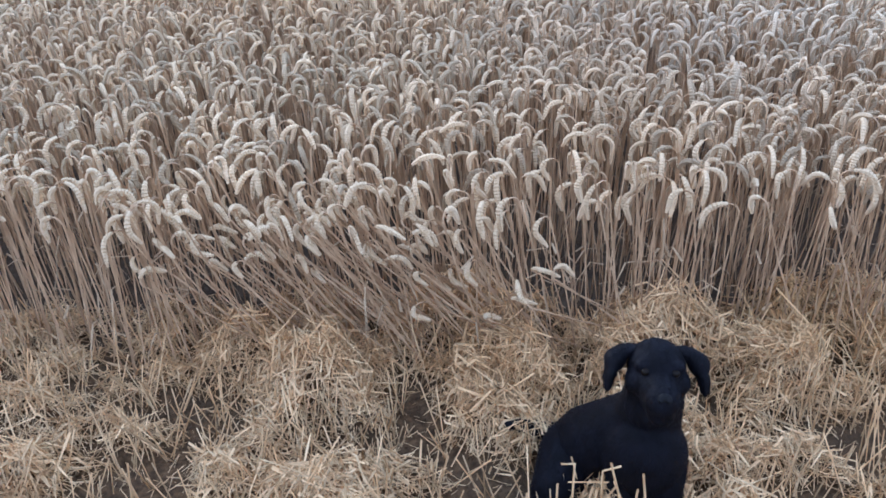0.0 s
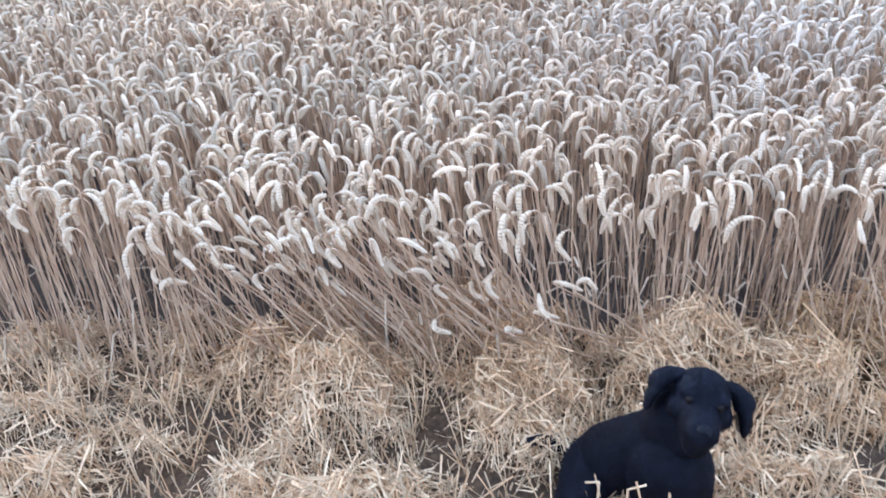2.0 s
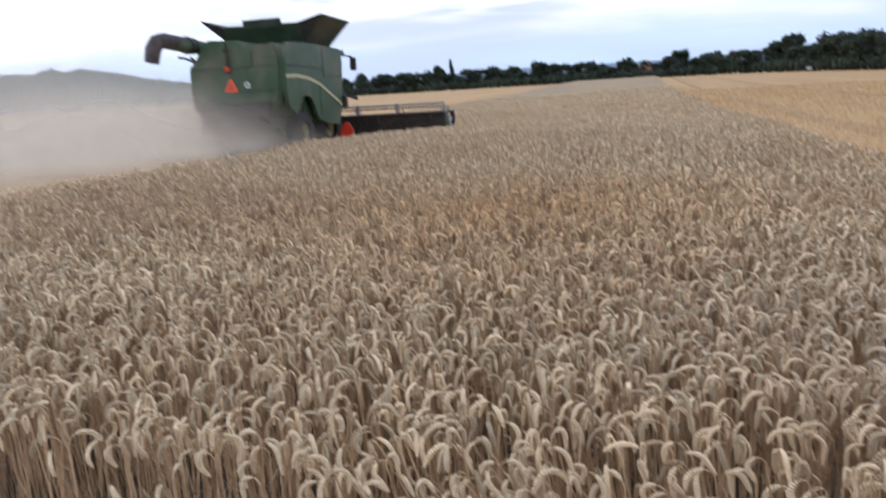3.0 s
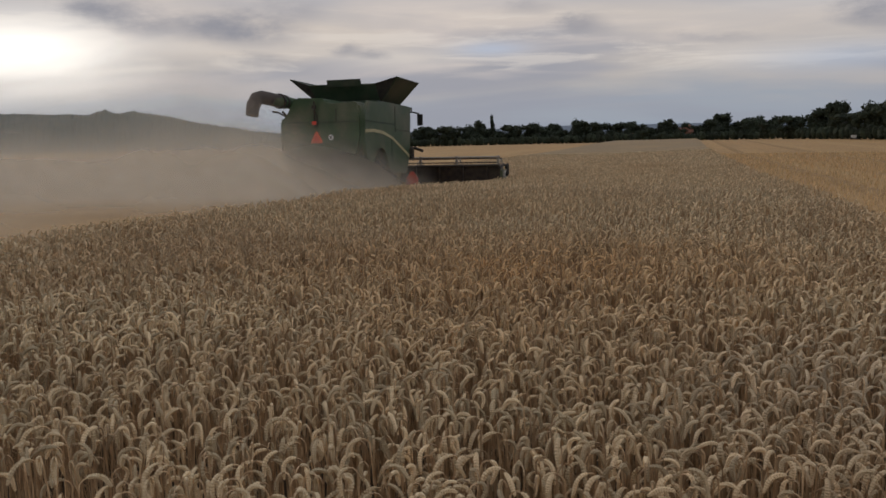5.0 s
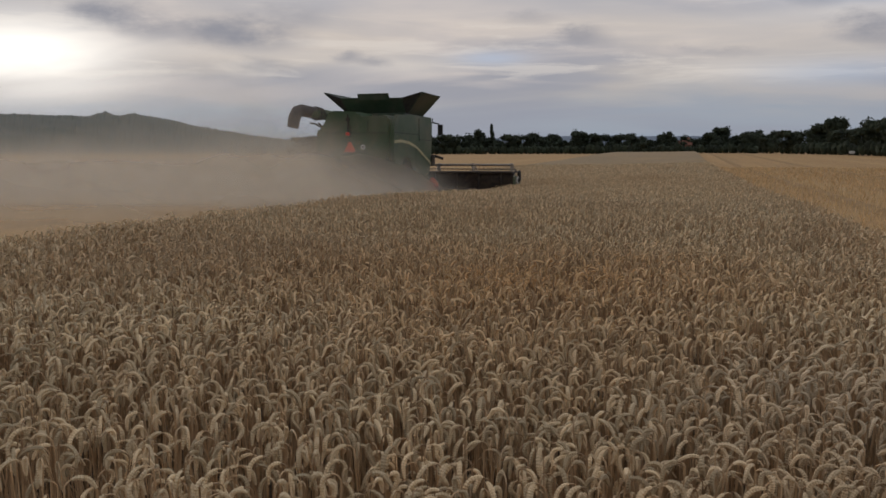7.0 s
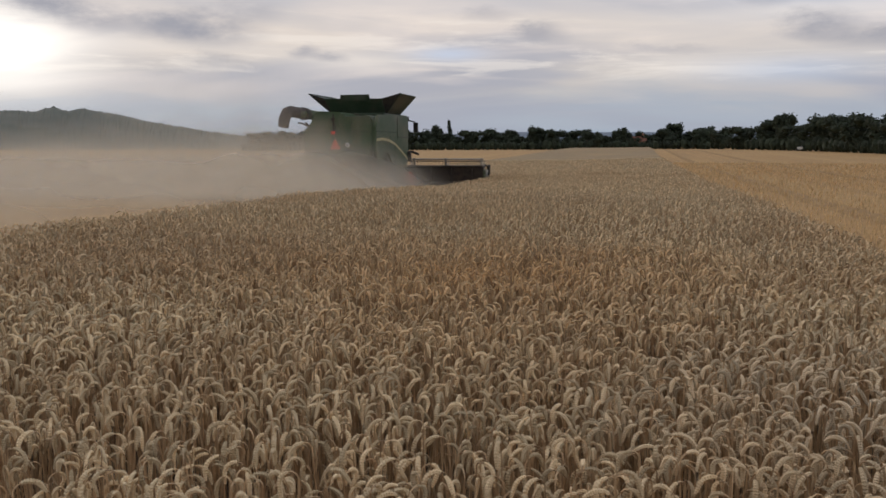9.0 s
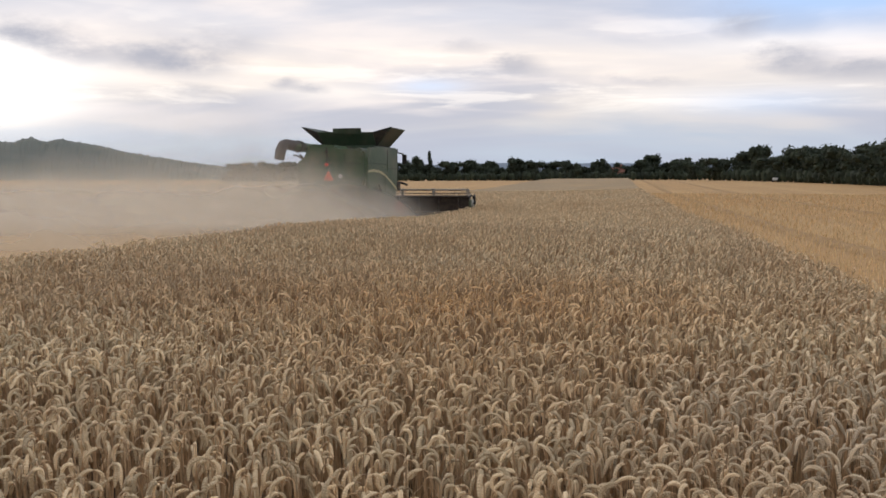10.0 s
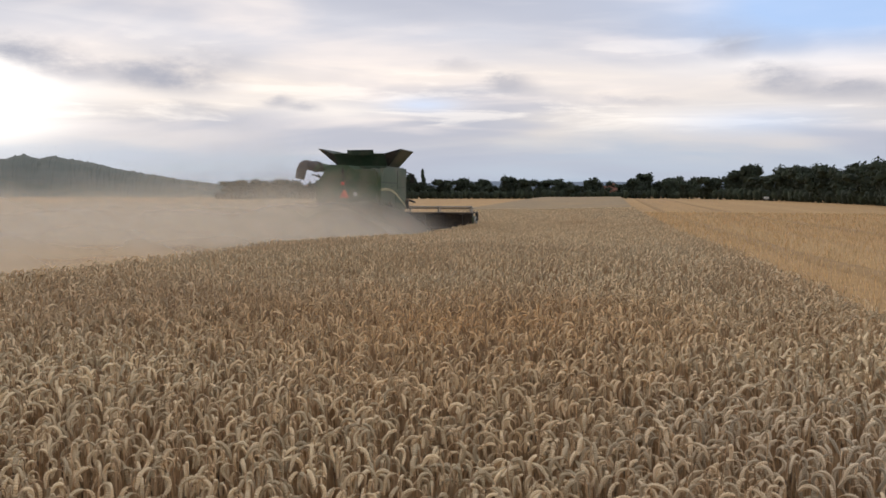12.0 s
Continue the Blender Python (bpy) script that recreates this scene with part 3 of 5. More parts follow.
def fringe(u, v):
    """The thick straw thins out raggedly towards the land behind and to the sides."""
    w = 0.5 * lumps(u, v, 0.5, 27)
    return step(-0.2, 0.7, u + w) * (1 - step(1.9, 2.8, np.abs(v - 0.2) + w))


def near_stubble():
    r = np.random.default_rng(31)
    # cut stems still standing in their drill rows
    n = 4600
    u, v = r.uniform(-0.2, EDGE_U + 0.1, n), np.round(r.uniform(-2.6, 3.0, n) / 0.125) * 0.125 + r.normal(0, 0.018, n)
    h = r.uniform(0.09, 0.22, n) + 0.15 * step(0.7, 1.0, v) * r.random(n)
    p0 = place(u, v, np.zeros(n))
    d = r.normal(0, 0.28, (n, 3))
    d[:, 2] = 1
    p1 = p0 + d * h[:, None]
    root = tagged(empty("stubble"), "pale cut wheat stubble standing in drill rows", "stubble", kind="stuff")
    joined("stubble_stems", [tubes(np.stack([p0, (p0 + p1) / 2, p1], 1), np.full((1, 3), 0.0022), 3)], STRAW, parent=root)
    # loose straw on it: fine bits bedded along the heaps' slopes, and long bright ones thrown on top
    root = tagged(empty("loose_straw"), "tangled golden straw heaps lying on the stubble", "straw", kind="stuff")

    def lay(n, thick, long_, least, most, low, high, wild, pts, sparse):
        u, v = r.uniform(-0.2, EDGE_U + 0.28, n), r.uniform(-2.6, 3.0, n)
        hp = heap(u, v)
        keep = r.random(n) < (sparse + np.maximum(hp - 0.012, 0) * 12.0) * fringe(u, v)
        u, v, hp = u[keep], v[keep], hp[keep]
        n = len(u)
        e = 0.02
        gu, gv = (heap(u + e, v) - hp) / e, (heap(u, v + e) - hp) / e
        a = np.arctan2(gv, gu) + r.normal(0, 0.9, n)
        du, dv = np.cos(a), np.sin(a)
        rise = np.clip(gu * du + gv * dv, -1.6, 1.6) + r.normal(0, wild, n)
        d = np.stack([du * HS + dv * HC, du * HC - dv * HS, rise], -1)
        d /= np.linalg.norm(d, axis=1, keepdims=True)
        L = np.clip(r.gamma(2.2, long_, n), least, most)
        c = place(u, v, hp * r.uniform(low, high, n) + 0.004)
        half = d * (L / 2)[:, None]
        path = np.stack([c - half, c + half], 1) if pts == 2 else np.stack([c - half, c + r.normal(0, 0.05, (n, 3)) * L[:, None], c + half], 1)
        joined("straw_bits", [tubes(path, r.uniform(0.75, 1.3, (n, 1)) * thick, 3)], STRAW, parent=root)
    lay(140000, 0.0011, 0.024, 0.02, 0.15, 0.45, 1.12, 0.45, 2, 0.08)
    lay(13000, 0.0017, 0.045, 0.06, 0.26, 0.85, 1.15, 0.40, 3, 0.03)
    # chaff, split straw and broken leaf: curled ribbons
    n = 120000
    u, v = r.uniform(-0.2, EDGE_U + 0.28, n), r.uniform(-2.6, 3.0, n)
    hp = heap(u, v)
    keep = r.random(n) < np.maximum(hp - 0.012, 0) * 9 * fringe(u, v)
    u, v, hp = u[keep], v[keep], hp[keep]
    n = len(u)
    c = place(u, v, hp * r.uniform(0.5, 1.12, n) + 0.006)
    a, t = r.uniform(0, 6.28, n), r.normal(0, 0.6, n)
    d = np.stack([np.cos(a) * np.cos(t), np.sin(a) * np.cos(t), np.sin(t)], -1) * (r.gamma(2.0, 0.013, n) + 0.008)[:, None]
    w = np.stack([-np.sin(a), np.cos(a), r.normal(0, 0.5, n)], -1) * r.uniform(0.0012, 0.0032, n)[:, None]
    k = r.normal(0, 0.35, (n, 3)) * np.linalg.norm(d, axis=1, keepdims=True)
    vv = np.stack([c - d - w, c - d + w, c + k - w, c + k + w, c + d - w * 0.5, c + d + w * 0.5], 1).reshape(-1, 3)
    f = np.array([[0, 1, 3, 2], [2, 3, 5, 4]])
    joined("chaff", [(vv, (f[None] + (np.arange(n) * 6)[:, None, None]).reshape(-1, 4))], STRAW, parent=root)
    # thinner straw further round
    n = 40000
    u, v = r.uniform(-6, EDGE_U, n), r.uniform(-9, 9, n)
    keep = r.random(n) > fringe(u, v)
    u, v = u[keep], v[keep]
    n = len(u)
    a = r.uniform(0, 6.28, n)
    tilt = r.normal(0, 0.4, n)
    d = np.stack([np.cos(a) * np.cos(tilt), np.sin(a) * np.cos(tilt), np.sin(tilt)], -1)
    joined("straw_bits", [bars(place(u, v, heap(u, v) * 0.8 + 0.006), d, r.uniform(0.06, 0.26, n), np.full((1, 3), 0.0028))], STRAW, parent=root)
    # matted straw under the loose bits, coloured dark to stand in for shaded gaps
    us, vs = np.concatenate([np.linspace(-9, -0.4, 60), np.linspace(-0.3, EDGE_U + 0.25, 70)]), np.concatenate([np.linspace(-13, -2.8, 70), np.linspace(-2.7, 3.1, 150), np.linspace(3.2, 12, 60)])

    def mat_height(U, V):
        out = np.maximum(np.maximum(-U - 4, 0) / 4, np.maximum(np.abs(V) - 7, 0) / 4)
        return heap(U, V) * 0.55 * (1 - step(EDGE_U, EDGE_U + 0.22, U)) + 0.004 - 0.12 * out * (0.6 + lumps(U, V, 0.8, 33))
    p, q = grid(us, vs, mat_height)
    mat = material("gap_shade_straw", (0.075, 0.045, 0.022), (0.21, 0.13, 0.062), 45, 0.9, bump=1.0, bump_scale=120, big=(0.11, 0.075, 0.042), big_scale=3.0)
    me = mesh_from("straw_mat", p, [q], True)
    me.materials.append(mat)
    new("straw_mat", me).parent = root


near_stubble()


ROW = material("straw_row", (0.29, 0.175, 0.072), (0.40, 0.25, 0.108), 4.0, 0.9, bump=0.8, bump_scale=30)


def side_stubble():
    """Standing stubble and straw rows on the cut land beside the strip."""
    r = np.random.default_rng(41)
    n = 30000
    u = 5 + 85 * r.random(n) ** 2.2
    v = V_RIGHT + 0.05 + 26 * r.random(n) ** 1.3
    p0 = place(u, v, np.zeros(n))
    h = r.uniform(0.08, 0.20, n)
    p1 = p0 + np.stack([r.normal(0, 0.03, n), r.normal(0, 0.03, n), h], -1)
    rad = (0.002 + 0.00022 * u)[:, None] * np.ones((1, 2))
    root = tagged(empty("stubble"), "golden stubble of the harvested land beside the crop", "stubble", kind="stuff")
    joined("stubble_stems", [tubes(np.stack([p0, p1], 1), rad, 3)], STRAW, parent=root)
    for v0, label in ((5.9, "long row of dropped straw on the stubble"), (13.0, "long row of dropped straw on the stubble")):
        us, vs = np.arange(6, 215, 0.4), np.linspace(-0.45, 0.45, 7)
        p, q = grid(us, vs + v0, lambda U, V: (0.09 + 0.06 * lumps(U, V, 0.7, 5)) * np.cos(np.clip((V - v0) / 0.45, -1, 1) * 1.57) ** 0.8 - 0.01)
        me = mesh_from("straw_row", p, [q], True)
        me.materials.append(ROW)
        tagged(new("straw_row", me), label, "straw", kind="stuff")


side_stubble()


def bent_stalks():
    """Single stalks pushed over the straw at the foot of the crop."""
    r = np.random.default_rng(83)
    for i in range(100):
        if i < 74:
            uu, vv = r.uniform(1.88, 2.10), r.uniform(-0.62, 0.30)
            out, rise = r.uniform(0.26, 0.44), r.uniform(0.36, 0.56)
        elif i < 84:
            uu, vv = r.uniform(1.84, 2.0), r.uniform(0.20, 0.62)
            out, rise = r.uniform(0.28, 0.42), r.uniform(0.20, 0.40)
        else:
            uu, vv = r.uniform(1.86, 2.0), r.uniform(-1.6, 1.6)
            out, rise = r.uniform(0.05, 0.25), r.uniform(0.40, 0.58)
        a = radians(172) + r.normal(0, 0.18)
        lean = np.array([[math.cos(a) * out, math.sin(a) * out]])
        st, ea, lv = stalks(np.array([uu]), np.array([vv]), np.array([math.hypot(out, rise)]), lean, 500 + i, 25, 6, scale=0.8)
        root = tagged(empty("wheat_stalk"), "bent wheat stalk leaning over the straw", "wheat stalk", "bent stalks at the crop's foot")
        for name, piece, mat in (("stem", [st], STEM), ("ear", ea, EAR)):
            ob = joined(name, piece, mat, False, root)
            ob.location.z = float(heap(np.array([uu]), np.array([vv]))[0]) * 0.5


bent_stalks()


def stubble_stem(u, v, h, tilt_u, tilt_v, kink):
    """One pale cut stem standing clear of the rest."""
    p = [(0, 0, 0), (tilt_v * 0.5, tilt_u * 0.5, h * 0.5), (tilt_v, tilt_u, h)]
    if kink:
        p.append((tilt_v + kink, tilt_u, h + 0.005))
    k = np.array([p])
    ob = joined("stubble_stem", [tubes(k, np.full((1, len(p)), 0.0027), 5)], STRAW, True)
    ob.location = place(np.float64(u), np.float64(v), 0.0)
    tagged(ob, "single pale cut stem of stubble beside the dog", "stubble", "clear stems of stubble")


for a in ((1.22, 0.18, 0.34, 0.0, 0.0, -0.03), (1.21, 0.145, 0.29, 0.0, 0.0, 0), (1.22, 0.34, 0.36, 0.0, -0.09, 0), (1.22, 0.25, 0.32, 0.0, -0.01, 0.04), (1.21, 0.37, 0.33, 0.0, -0.05, 0),
          (1.21, 0.22, 0.27, 0.0, 0.01, 0), (1.2, 0.07, 0.27, 0.0, 0.01, 0), (1.2, 0.30, 0.28, 0.0, 0.015, 0), (1.3, 0.62, 0.2, 0.05, 0.06, 0), (1.4, 0.72, 0.22, 0.0, 0.02, 0.03),
          (1.0, -0.75, 0.16, 0, 0.01, 0), (1.15, -0.62, 0.15, 0.02, 0.0, 0), (1.35, -0.9, 0.2, 0.0, 0.03, 0), (1.5, 0.95, 0.3, 0, 0.01, 0), (1.6, 0.9, 0.28, 0, -0.01, 0), (1.55, 1.05, 0.3, 0, 0.02, 0), (1.65, 1.0, 0.3, 0, 0, 0)):
    stubble_stem(*a)


# ---------------- combine harvester ----------------
def arc(cx, cy, r, a0, a1, n):
    return [(cx + r * math.cos(radians(a0 + (a1 - a0) * i / n)), cy + r * math.sin(radians(a0 + (a1 - a0) * i / n))) for i in range(n + 1)]


def wheel(parent, name, x, y, r, w):
    hub = empty(name)
    hub.parent = parent
    hub.matrix_basis = pose(x, y, r)
    bm = bmesh.new()
    prof = [(0.55, 0.5), (0.62, 0.5), (0.9, 0.48), (1.0, 0.36), (1.0, 0.0), (1.0, -0.36), (0.9, -0.48), (0.62, -0.5), (0.55, -0.5)]
    seg = 32
    rings = [[bm.verts.new((b * w, r * a * math.cos(2 * math.pi * i / seg), r * a * math.sin(2 * math.pi * i / seg))) for a, b in prof] for i in range(seg)]
    for i in range(seg):
        p, q = rings[i], rings[(i + 1) % seg]
        for j in range(len(prof) - 1):
            bm.faces.new((p[j], p[j + 1], q[j + 1], q[j]))
    for i in range(22):
        a = 360 * i / 22
        for s in (-1, 1):
            box(bm, (s * w * 0.22, r * 1.0 * math.cos(radians(a + s * 4)), r * 1.0 * math.sin(radians(a + s * 4))), (w * 0.46, 0.06, 0.07), (a + s * 4 - 90, 0, s * 25))
    part("tyre", bm, BLACK, hub, "black lugged rubber tyre")
    bm = bmesh.new()
    cyl(bm, (-w * 0.3, 0, 0), (w * 0.3, 0, 0), r * 0.56, 24)
    cyl(bm, (-w * 0.42, 0, 0), (w * 0.42, 0, 0), r * 0.2, 12)
    part("rim", bm, RIM, hub, "dusty yellow steel rim")
    return hub


def front(y):
    """Lengths along the machine, drawn together ahead of the rear wheel."""
    return y if y < 2.5 else 2.5 + (y - 2.5) * 0.66


def combine():
    root = empty("combine_harvester")
    tagged(root, "dusty dark green combine harvester cutting wheat, grain tank flaps open", "combine harvester")
    # rear hood: rounded shell with a raised middle, drawn in towards the bottom
    bm = bmesh.new()
    slab(bm, [(-1.25, 1.25), (1.25, 1.25), (1.5, 1.75), (1.62, 2.3), (1.60, 3.1), (1.50, 3.4), (1.15, 3.5), (0.95, 3.34), (0.35, 3.32), (0.15, 3.60), (-1.0, 3.66), (-1.20, 3.52), (-1.27, 3.0), (-1.60, 2.96), (-1.66, 2.85), (-1.66, 2.3), (-1.5, 1.75)], 1, 0.0, 1.9, 0.09)
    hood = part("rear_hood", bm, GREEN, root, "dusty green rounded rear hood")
    for x, z, sx, sz in ((0, 2.05, 2.9, 0.035), (0, 2.78, 3.0, 0.035), (0.62, 3.0, 0.03, 0.45), (-0.75, 1.68, 0.9, 0.12), (0.75, 1.68, 0.9, 0.12)):
        bm = bmesh.new()
        box(bm, (x, -0.012, z), (sx, 0.03, sz), bevel=0.008)
        part("seam", bm, DGREEN, hood)
    # side shields with the rear wheel's arch and the pale stripe
    for s in (-1, 1):
        bm = bmesh.new()
        out = [(0.10, 2.0), (0.25, 1.55), (0.75, 1.3)] + arc(1.65, 1.15, 0.78, 170, 10, 9) + [(2.7, 1.1), (4.2, 0.95), (5.6, 0.95), (5.95, 1.5), (6.25, 2.05), (6.4, 3.25), (6.2, 3.58)] + ([(2.6, 3.58), (0.5, 3.5), (0.12, 3.05)] if s > 0 else [(2.6, 3.5), (2.4, 2.9), (0.12, 2.85)])
        slab(bm, [(front(a), b) for a, b in out], 0, s * 1.56, s * 1.70, 0.03)
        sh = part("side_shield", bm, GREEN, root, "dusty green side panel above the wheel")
        bm = bmesh.new()
        pts = [(0.14, 2.50), (0.9, 2.55), (1.9, 2.50), (3.0, 2.34), (4.3, 2.06), (5.6, 1.78), (6.0, 1.66)]
        pts = [(front(a), b) for a, b in pts]
        slab(bm, pts + [(a, b - 0.11) for a, b in pts[::-1]], 0, s * 1.70, s * 1.715)
        part("stripe", bm, YELLOW, sh, "pale yellow curved stripe")
        for y, z, sy, sz in ((3.2, 3.0, 0.04, 0.95), (1.65, 2.8, 3.0, 0.035), (4.1, 2.6, 1.6, 0.035), (2.8, 1.8, 0.035, 1.1)):
            bm = bmesh.new()
            box(bm, (s * 1.705, y, z), (0.02, sy, sz))
            part("seam", bm, DGREEN, sh)
    # chassis, engine deck and threshing body between the shields
    bm = bmesh.new()
    box(bm, (0, 3.4, 2.2), (2.9, 3.0, 2.2), bevel=0.05)
    box(bm, (0, 3.4, 1.05), (1.7, 4.6, 0.5), bevel=0.04)
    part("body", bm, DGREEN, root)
    bm = bmesh.new()
    slab(bm, [(-0.35, 1.2), (-0.25, 1.65), (0.1, 1.75), (1.0, 1.7), (1.0, 1.0), (0.1, 0.85)], 0, -1.2, 1.2, 0.03)
    chop = part("straw_chopper", bm, DARK, root, "dark straw chopper under the hood")
    for i in range(7):
        bm = bmesh.new()
        panel(bm, [(-1.05 + i * 0.35, -0.32, 1.2), (-1.05 + i * 0.35, 0.1, 0.9), (-1.1 + i * 0.37, -0.5, 0.75), (-1.1 + i * 0.37, -0.55, 0.95)], 0.02)
        part("vane", bm, DARK, chop)
    # rear lights, emblem and ladder
    bm = bmesh.new()
    slab(bm, [(-0.34, 2.05), (0.04, 2.05), (0.08, 2.10), (-0.11, 2.43), (-0.15, 2.45), (-0.19, 2.43), (-0.38, 2.10)], 1, -0.06, -0.02)
    tri = part("warning_triangle", bm, ORANGE, root, "orange-red slow vehicle warning triangle")
    bm = bmesh.new()
    slab(bm, [(-0.28, 2.11), (-0.02, 2.11), (-0.15, 2.35)], 1, -0.075, -0.06)
    part("triangle_centre", bm, RED, tri)
    bm = bmesh.new()
    cyl(bm, (0.42, -0.05, 2.24), (0.42, -0.02, 2.24), 0.10, 16)
    part("speed_disc", bm, WHITE, root, "small round white speed disc")
    bm = bmesh.new()
    box(bm, (0.42, -0.056, 2.24), (0.06, 0.012, 0.08))
    part("disc_mark", bm, BLACK, bpy.data.objects["speed_disc"])
    bm = bmesh.new()
    bar(bm, [(-0.2, -0.08, 2.6), (-0.2, -0.10, 3.5)], 0.03)
    bar(bm, [(-0.1, -0.08, 2.6), (-0.1, -0.08, 3.0), (-0.2, -0.1, 3.2)], 0.02)
    part("lamp_bracket", bm, DARK, root)
    for x, z in ((-0.2, 2.75), (-0.2, 3.3)):
        bm = bmesh.new()
        box(bm, (x, -0.12, z), (0.16, 0.07, 0.12), bevel=0.015)
        part("work_lamp", bm, RED if z < 3 else DARK, root)
    # grain tank with opened flaps
    bm = bmesh.new()
    box(bm, (0, 3.5, 3.4), (2.8, 2.8, 0.5), bevel=0.04)
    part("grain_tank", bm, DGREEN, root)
    z0, y0, y1 = 3.62, 2.7, 4.7
    flaps = {
        "flap_right": [(1.3, y0, z0), (1.3, y1, z0), (2.12, y1 + 0.2, 4.5), (2.12, y0 - 0.35, 4.5)],
        "flap_left": [(-1.3, y1, z0), (-1.3, y0, z0), (-2.3, y0 - 0.55, 4.55), (-2.3, y1 + 0.2, 4.55)],
        "flap_rear": [(-1.3, y0, z0), (1.3, y0, z0), (1.25, y0 - 0.4, 4.28), (-1.6, y0 - 0.4, 4.32)],
        "flap_front": [(1.3, y1, z0), (-1.3, y1, z0), (-1.7, y1 + 0.4, 4.4), (1.7, y1 + 0.4, 4.4)],
    }
    for nm, c in flaps.items():
        bm = bmesh.new()
        panel(bm, c, 0.04)
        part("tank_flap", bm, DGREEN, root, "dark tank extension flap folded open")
    for a in ([(1.25, y0 - 0.4, 4.28), (1.3, y0, z0), (2.12, y0 - 0.35, 4.5)], [(-1.6, y0 - 0.4, 4.32), (-2.3, y0 - 0.55, 4.55), (-1.3, y0, z0)],
              [(1.7, y1 + 0.4, 4.4), (2.12, y1 + 0.2, 4.5), (1.3, y1, z0)], [(-1.7, y1 + 0.4, 4.4), (-1.3, y1, z0), (-2.3, y1 + 0.2, 4.55)]):
        bm = bmesh.new()
        panel(bm, a, 0.02)
        part("corner_web", bm, BLACK, root, "black rubber corner web between flaps")
    bm = bmesh.new()
    panel(bm, [(-0.75, y0 - 0.44, 4.2), (0.7, y0 - 0.44, 4.2), (0.68, y0 - 0.52, 4.46), (-0.73, y0 - 0.52, 4.46)], 0.035)
    part("rear_lip", bm, DGREEN, root)
    # unloading auger folded back along the far side
    bm = bmesh.new()
    bar(bm, [(-1.55, 4.9, 3.44), (-1.62, -0.7, 3.57), (-1.64, -0.95, 3.58)], 0.21, 18)
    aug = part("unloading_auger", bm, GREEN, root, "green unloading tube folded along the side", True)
    bm = bmesh.new()
    pts = [(-1.64, 0.0, 3.56), (-1.64, -1.3, 3.60), (-1.66, -1.62, 3.52), (-1.70, -1.78, 3.3), (-1.74, -1.84, 2.95)]
    p, q = tubes(np.array([pts]), np.array([[0.23, 0.23, 0.24, 0.24, 0.22]]), 16)
    for vv in p:
        bm.verts.new(vv)
    bm.verts.ensure_lookup_table()
    for f in q:
        bm.faces.new([bm.verts[i] for i in f])
    part("spout", bm, RUBBER, aug, "dusty brown rubber discharge spout", True)
    for y, rr in ((-0.02, 0.27), (0.3, 0.25)):
        bm = bmesh.new()
        cyl(bm, (-1.63, y - 0.06, 3.56), (-1.63, y + 0.06, 3.56), rr, 18)
        part("collar", bm, DARK, aug)
    bm = bmesh.new()
    bar(bm, [(-1.5, 0.3, 3.0), (-1.6, -0.2, 3.15), (-1.6, -0.6, 3.15)], 0.035)
    bar(bm, [(-1.3, 0.2, 2.9), (-1.6, 0.1, 3.2)], 0.04)
    part("auger_cradle", bm, DARK, root)
    # cab
    bm = bmesh.new()
    slab(bm, [(4.95, 1.9), (6.6, 2.0), (6.9, 2.7), (6.65, 3.5), (5.0, 3.55)], 0, -0.95, 0.95, 0.06)
    cab = part("cab", bm, GLASS, root, "dark glazed driver's cab")
    bm = bmesh.new()
    box(bm, (0, 5.95, 3.62), (2.1, 2.1, 0.18), bevel=0.05)
    part("cab_roof", bm, GREEN, cab)
    for s in (-1, 1):
        bm = bmesh.new()
        bar(bm, [(s * 0.9, 5.7, 3.45), (s * 1.5, 5.9, 3.42), (s * 1.8, 5.9, 3.35)], 0.03)
        bar(bm, [(s * 1.45, 5.9, 3.42), (s * 1.45, 5.9, 3.62)], 0.025)
        arm = part("mirror_arm", bm, DARK, root)
        bm = bmesh.new()
        box(bm, (s * 1.83, 5.9, 3.1), (0.24, 0.08, 0.46), bevel=0.02)
        part("mirror", bm, BLACK, arm, "black wing mirror")
    # hose bracket at the front corner
    bm = bmesh.new()
    bar(bm, [(1.6, 4.9, 1.95), (1.9, 5.1, 1.92), (2.1, 5.4, 1.82)], 0.06)
    box(bm, (1.70, 4.95, 1.72), (0.3, 0.25, 0.42), bevel=0.05)
    part("hose_bracket", bm, DARK, root)
    # marker plate ahead of the near front wheel
    bm = bmesh.new()
    slab(bm, [(-0.26, 0.42), (0.26, 0.42), (0.28, 0.9), (0.08, 1.18), (-0.06, 1.18), (-0.24, 0.9)], 1, -0.03, 0.03, 0.01)
    plate = part("marker_plate", bm, RED, root, "red reflective marker plate")
    plate.location = (1.72, 5.05, -0.2)
    bm = bmesh.new()
    bar(bm, [(1.2, 5.1, 0.62), (1.72, 5.08, 0.62)], 0.03)
    part("plate_bracket", bm, DARK, root)
    wheels = []
    for x in (-1.2, 1.2):
        wheels.append((wheel(root, "front_wheel", x, 4.0, 0.98, 0.7), 0.98))
    for x in (-1.35, 1.35):
        wheels.append((wheel(root, "rear_wheel", x, 1.65, 0.72, 0.5), 0.68))
    bm = bmesh.new()
    slab(bm, [(4.8, 1.1), (4.8, 1.8), (7.5, 0.85), (7.5, 0.25)], 0, -0.7, 0.7, 0.03)
    part("feeder_house", bm, DGREEN, root)
    # header: back sheet, table, knife, dividers, auger, reel
    head = empty("header")
    head.parent = root
    head.matrix_basis = pose(0, 7.55, 0.06)
    tagged(head, "ten metre wide cutting header with pick-up reel")
    bm = bmesh.new()
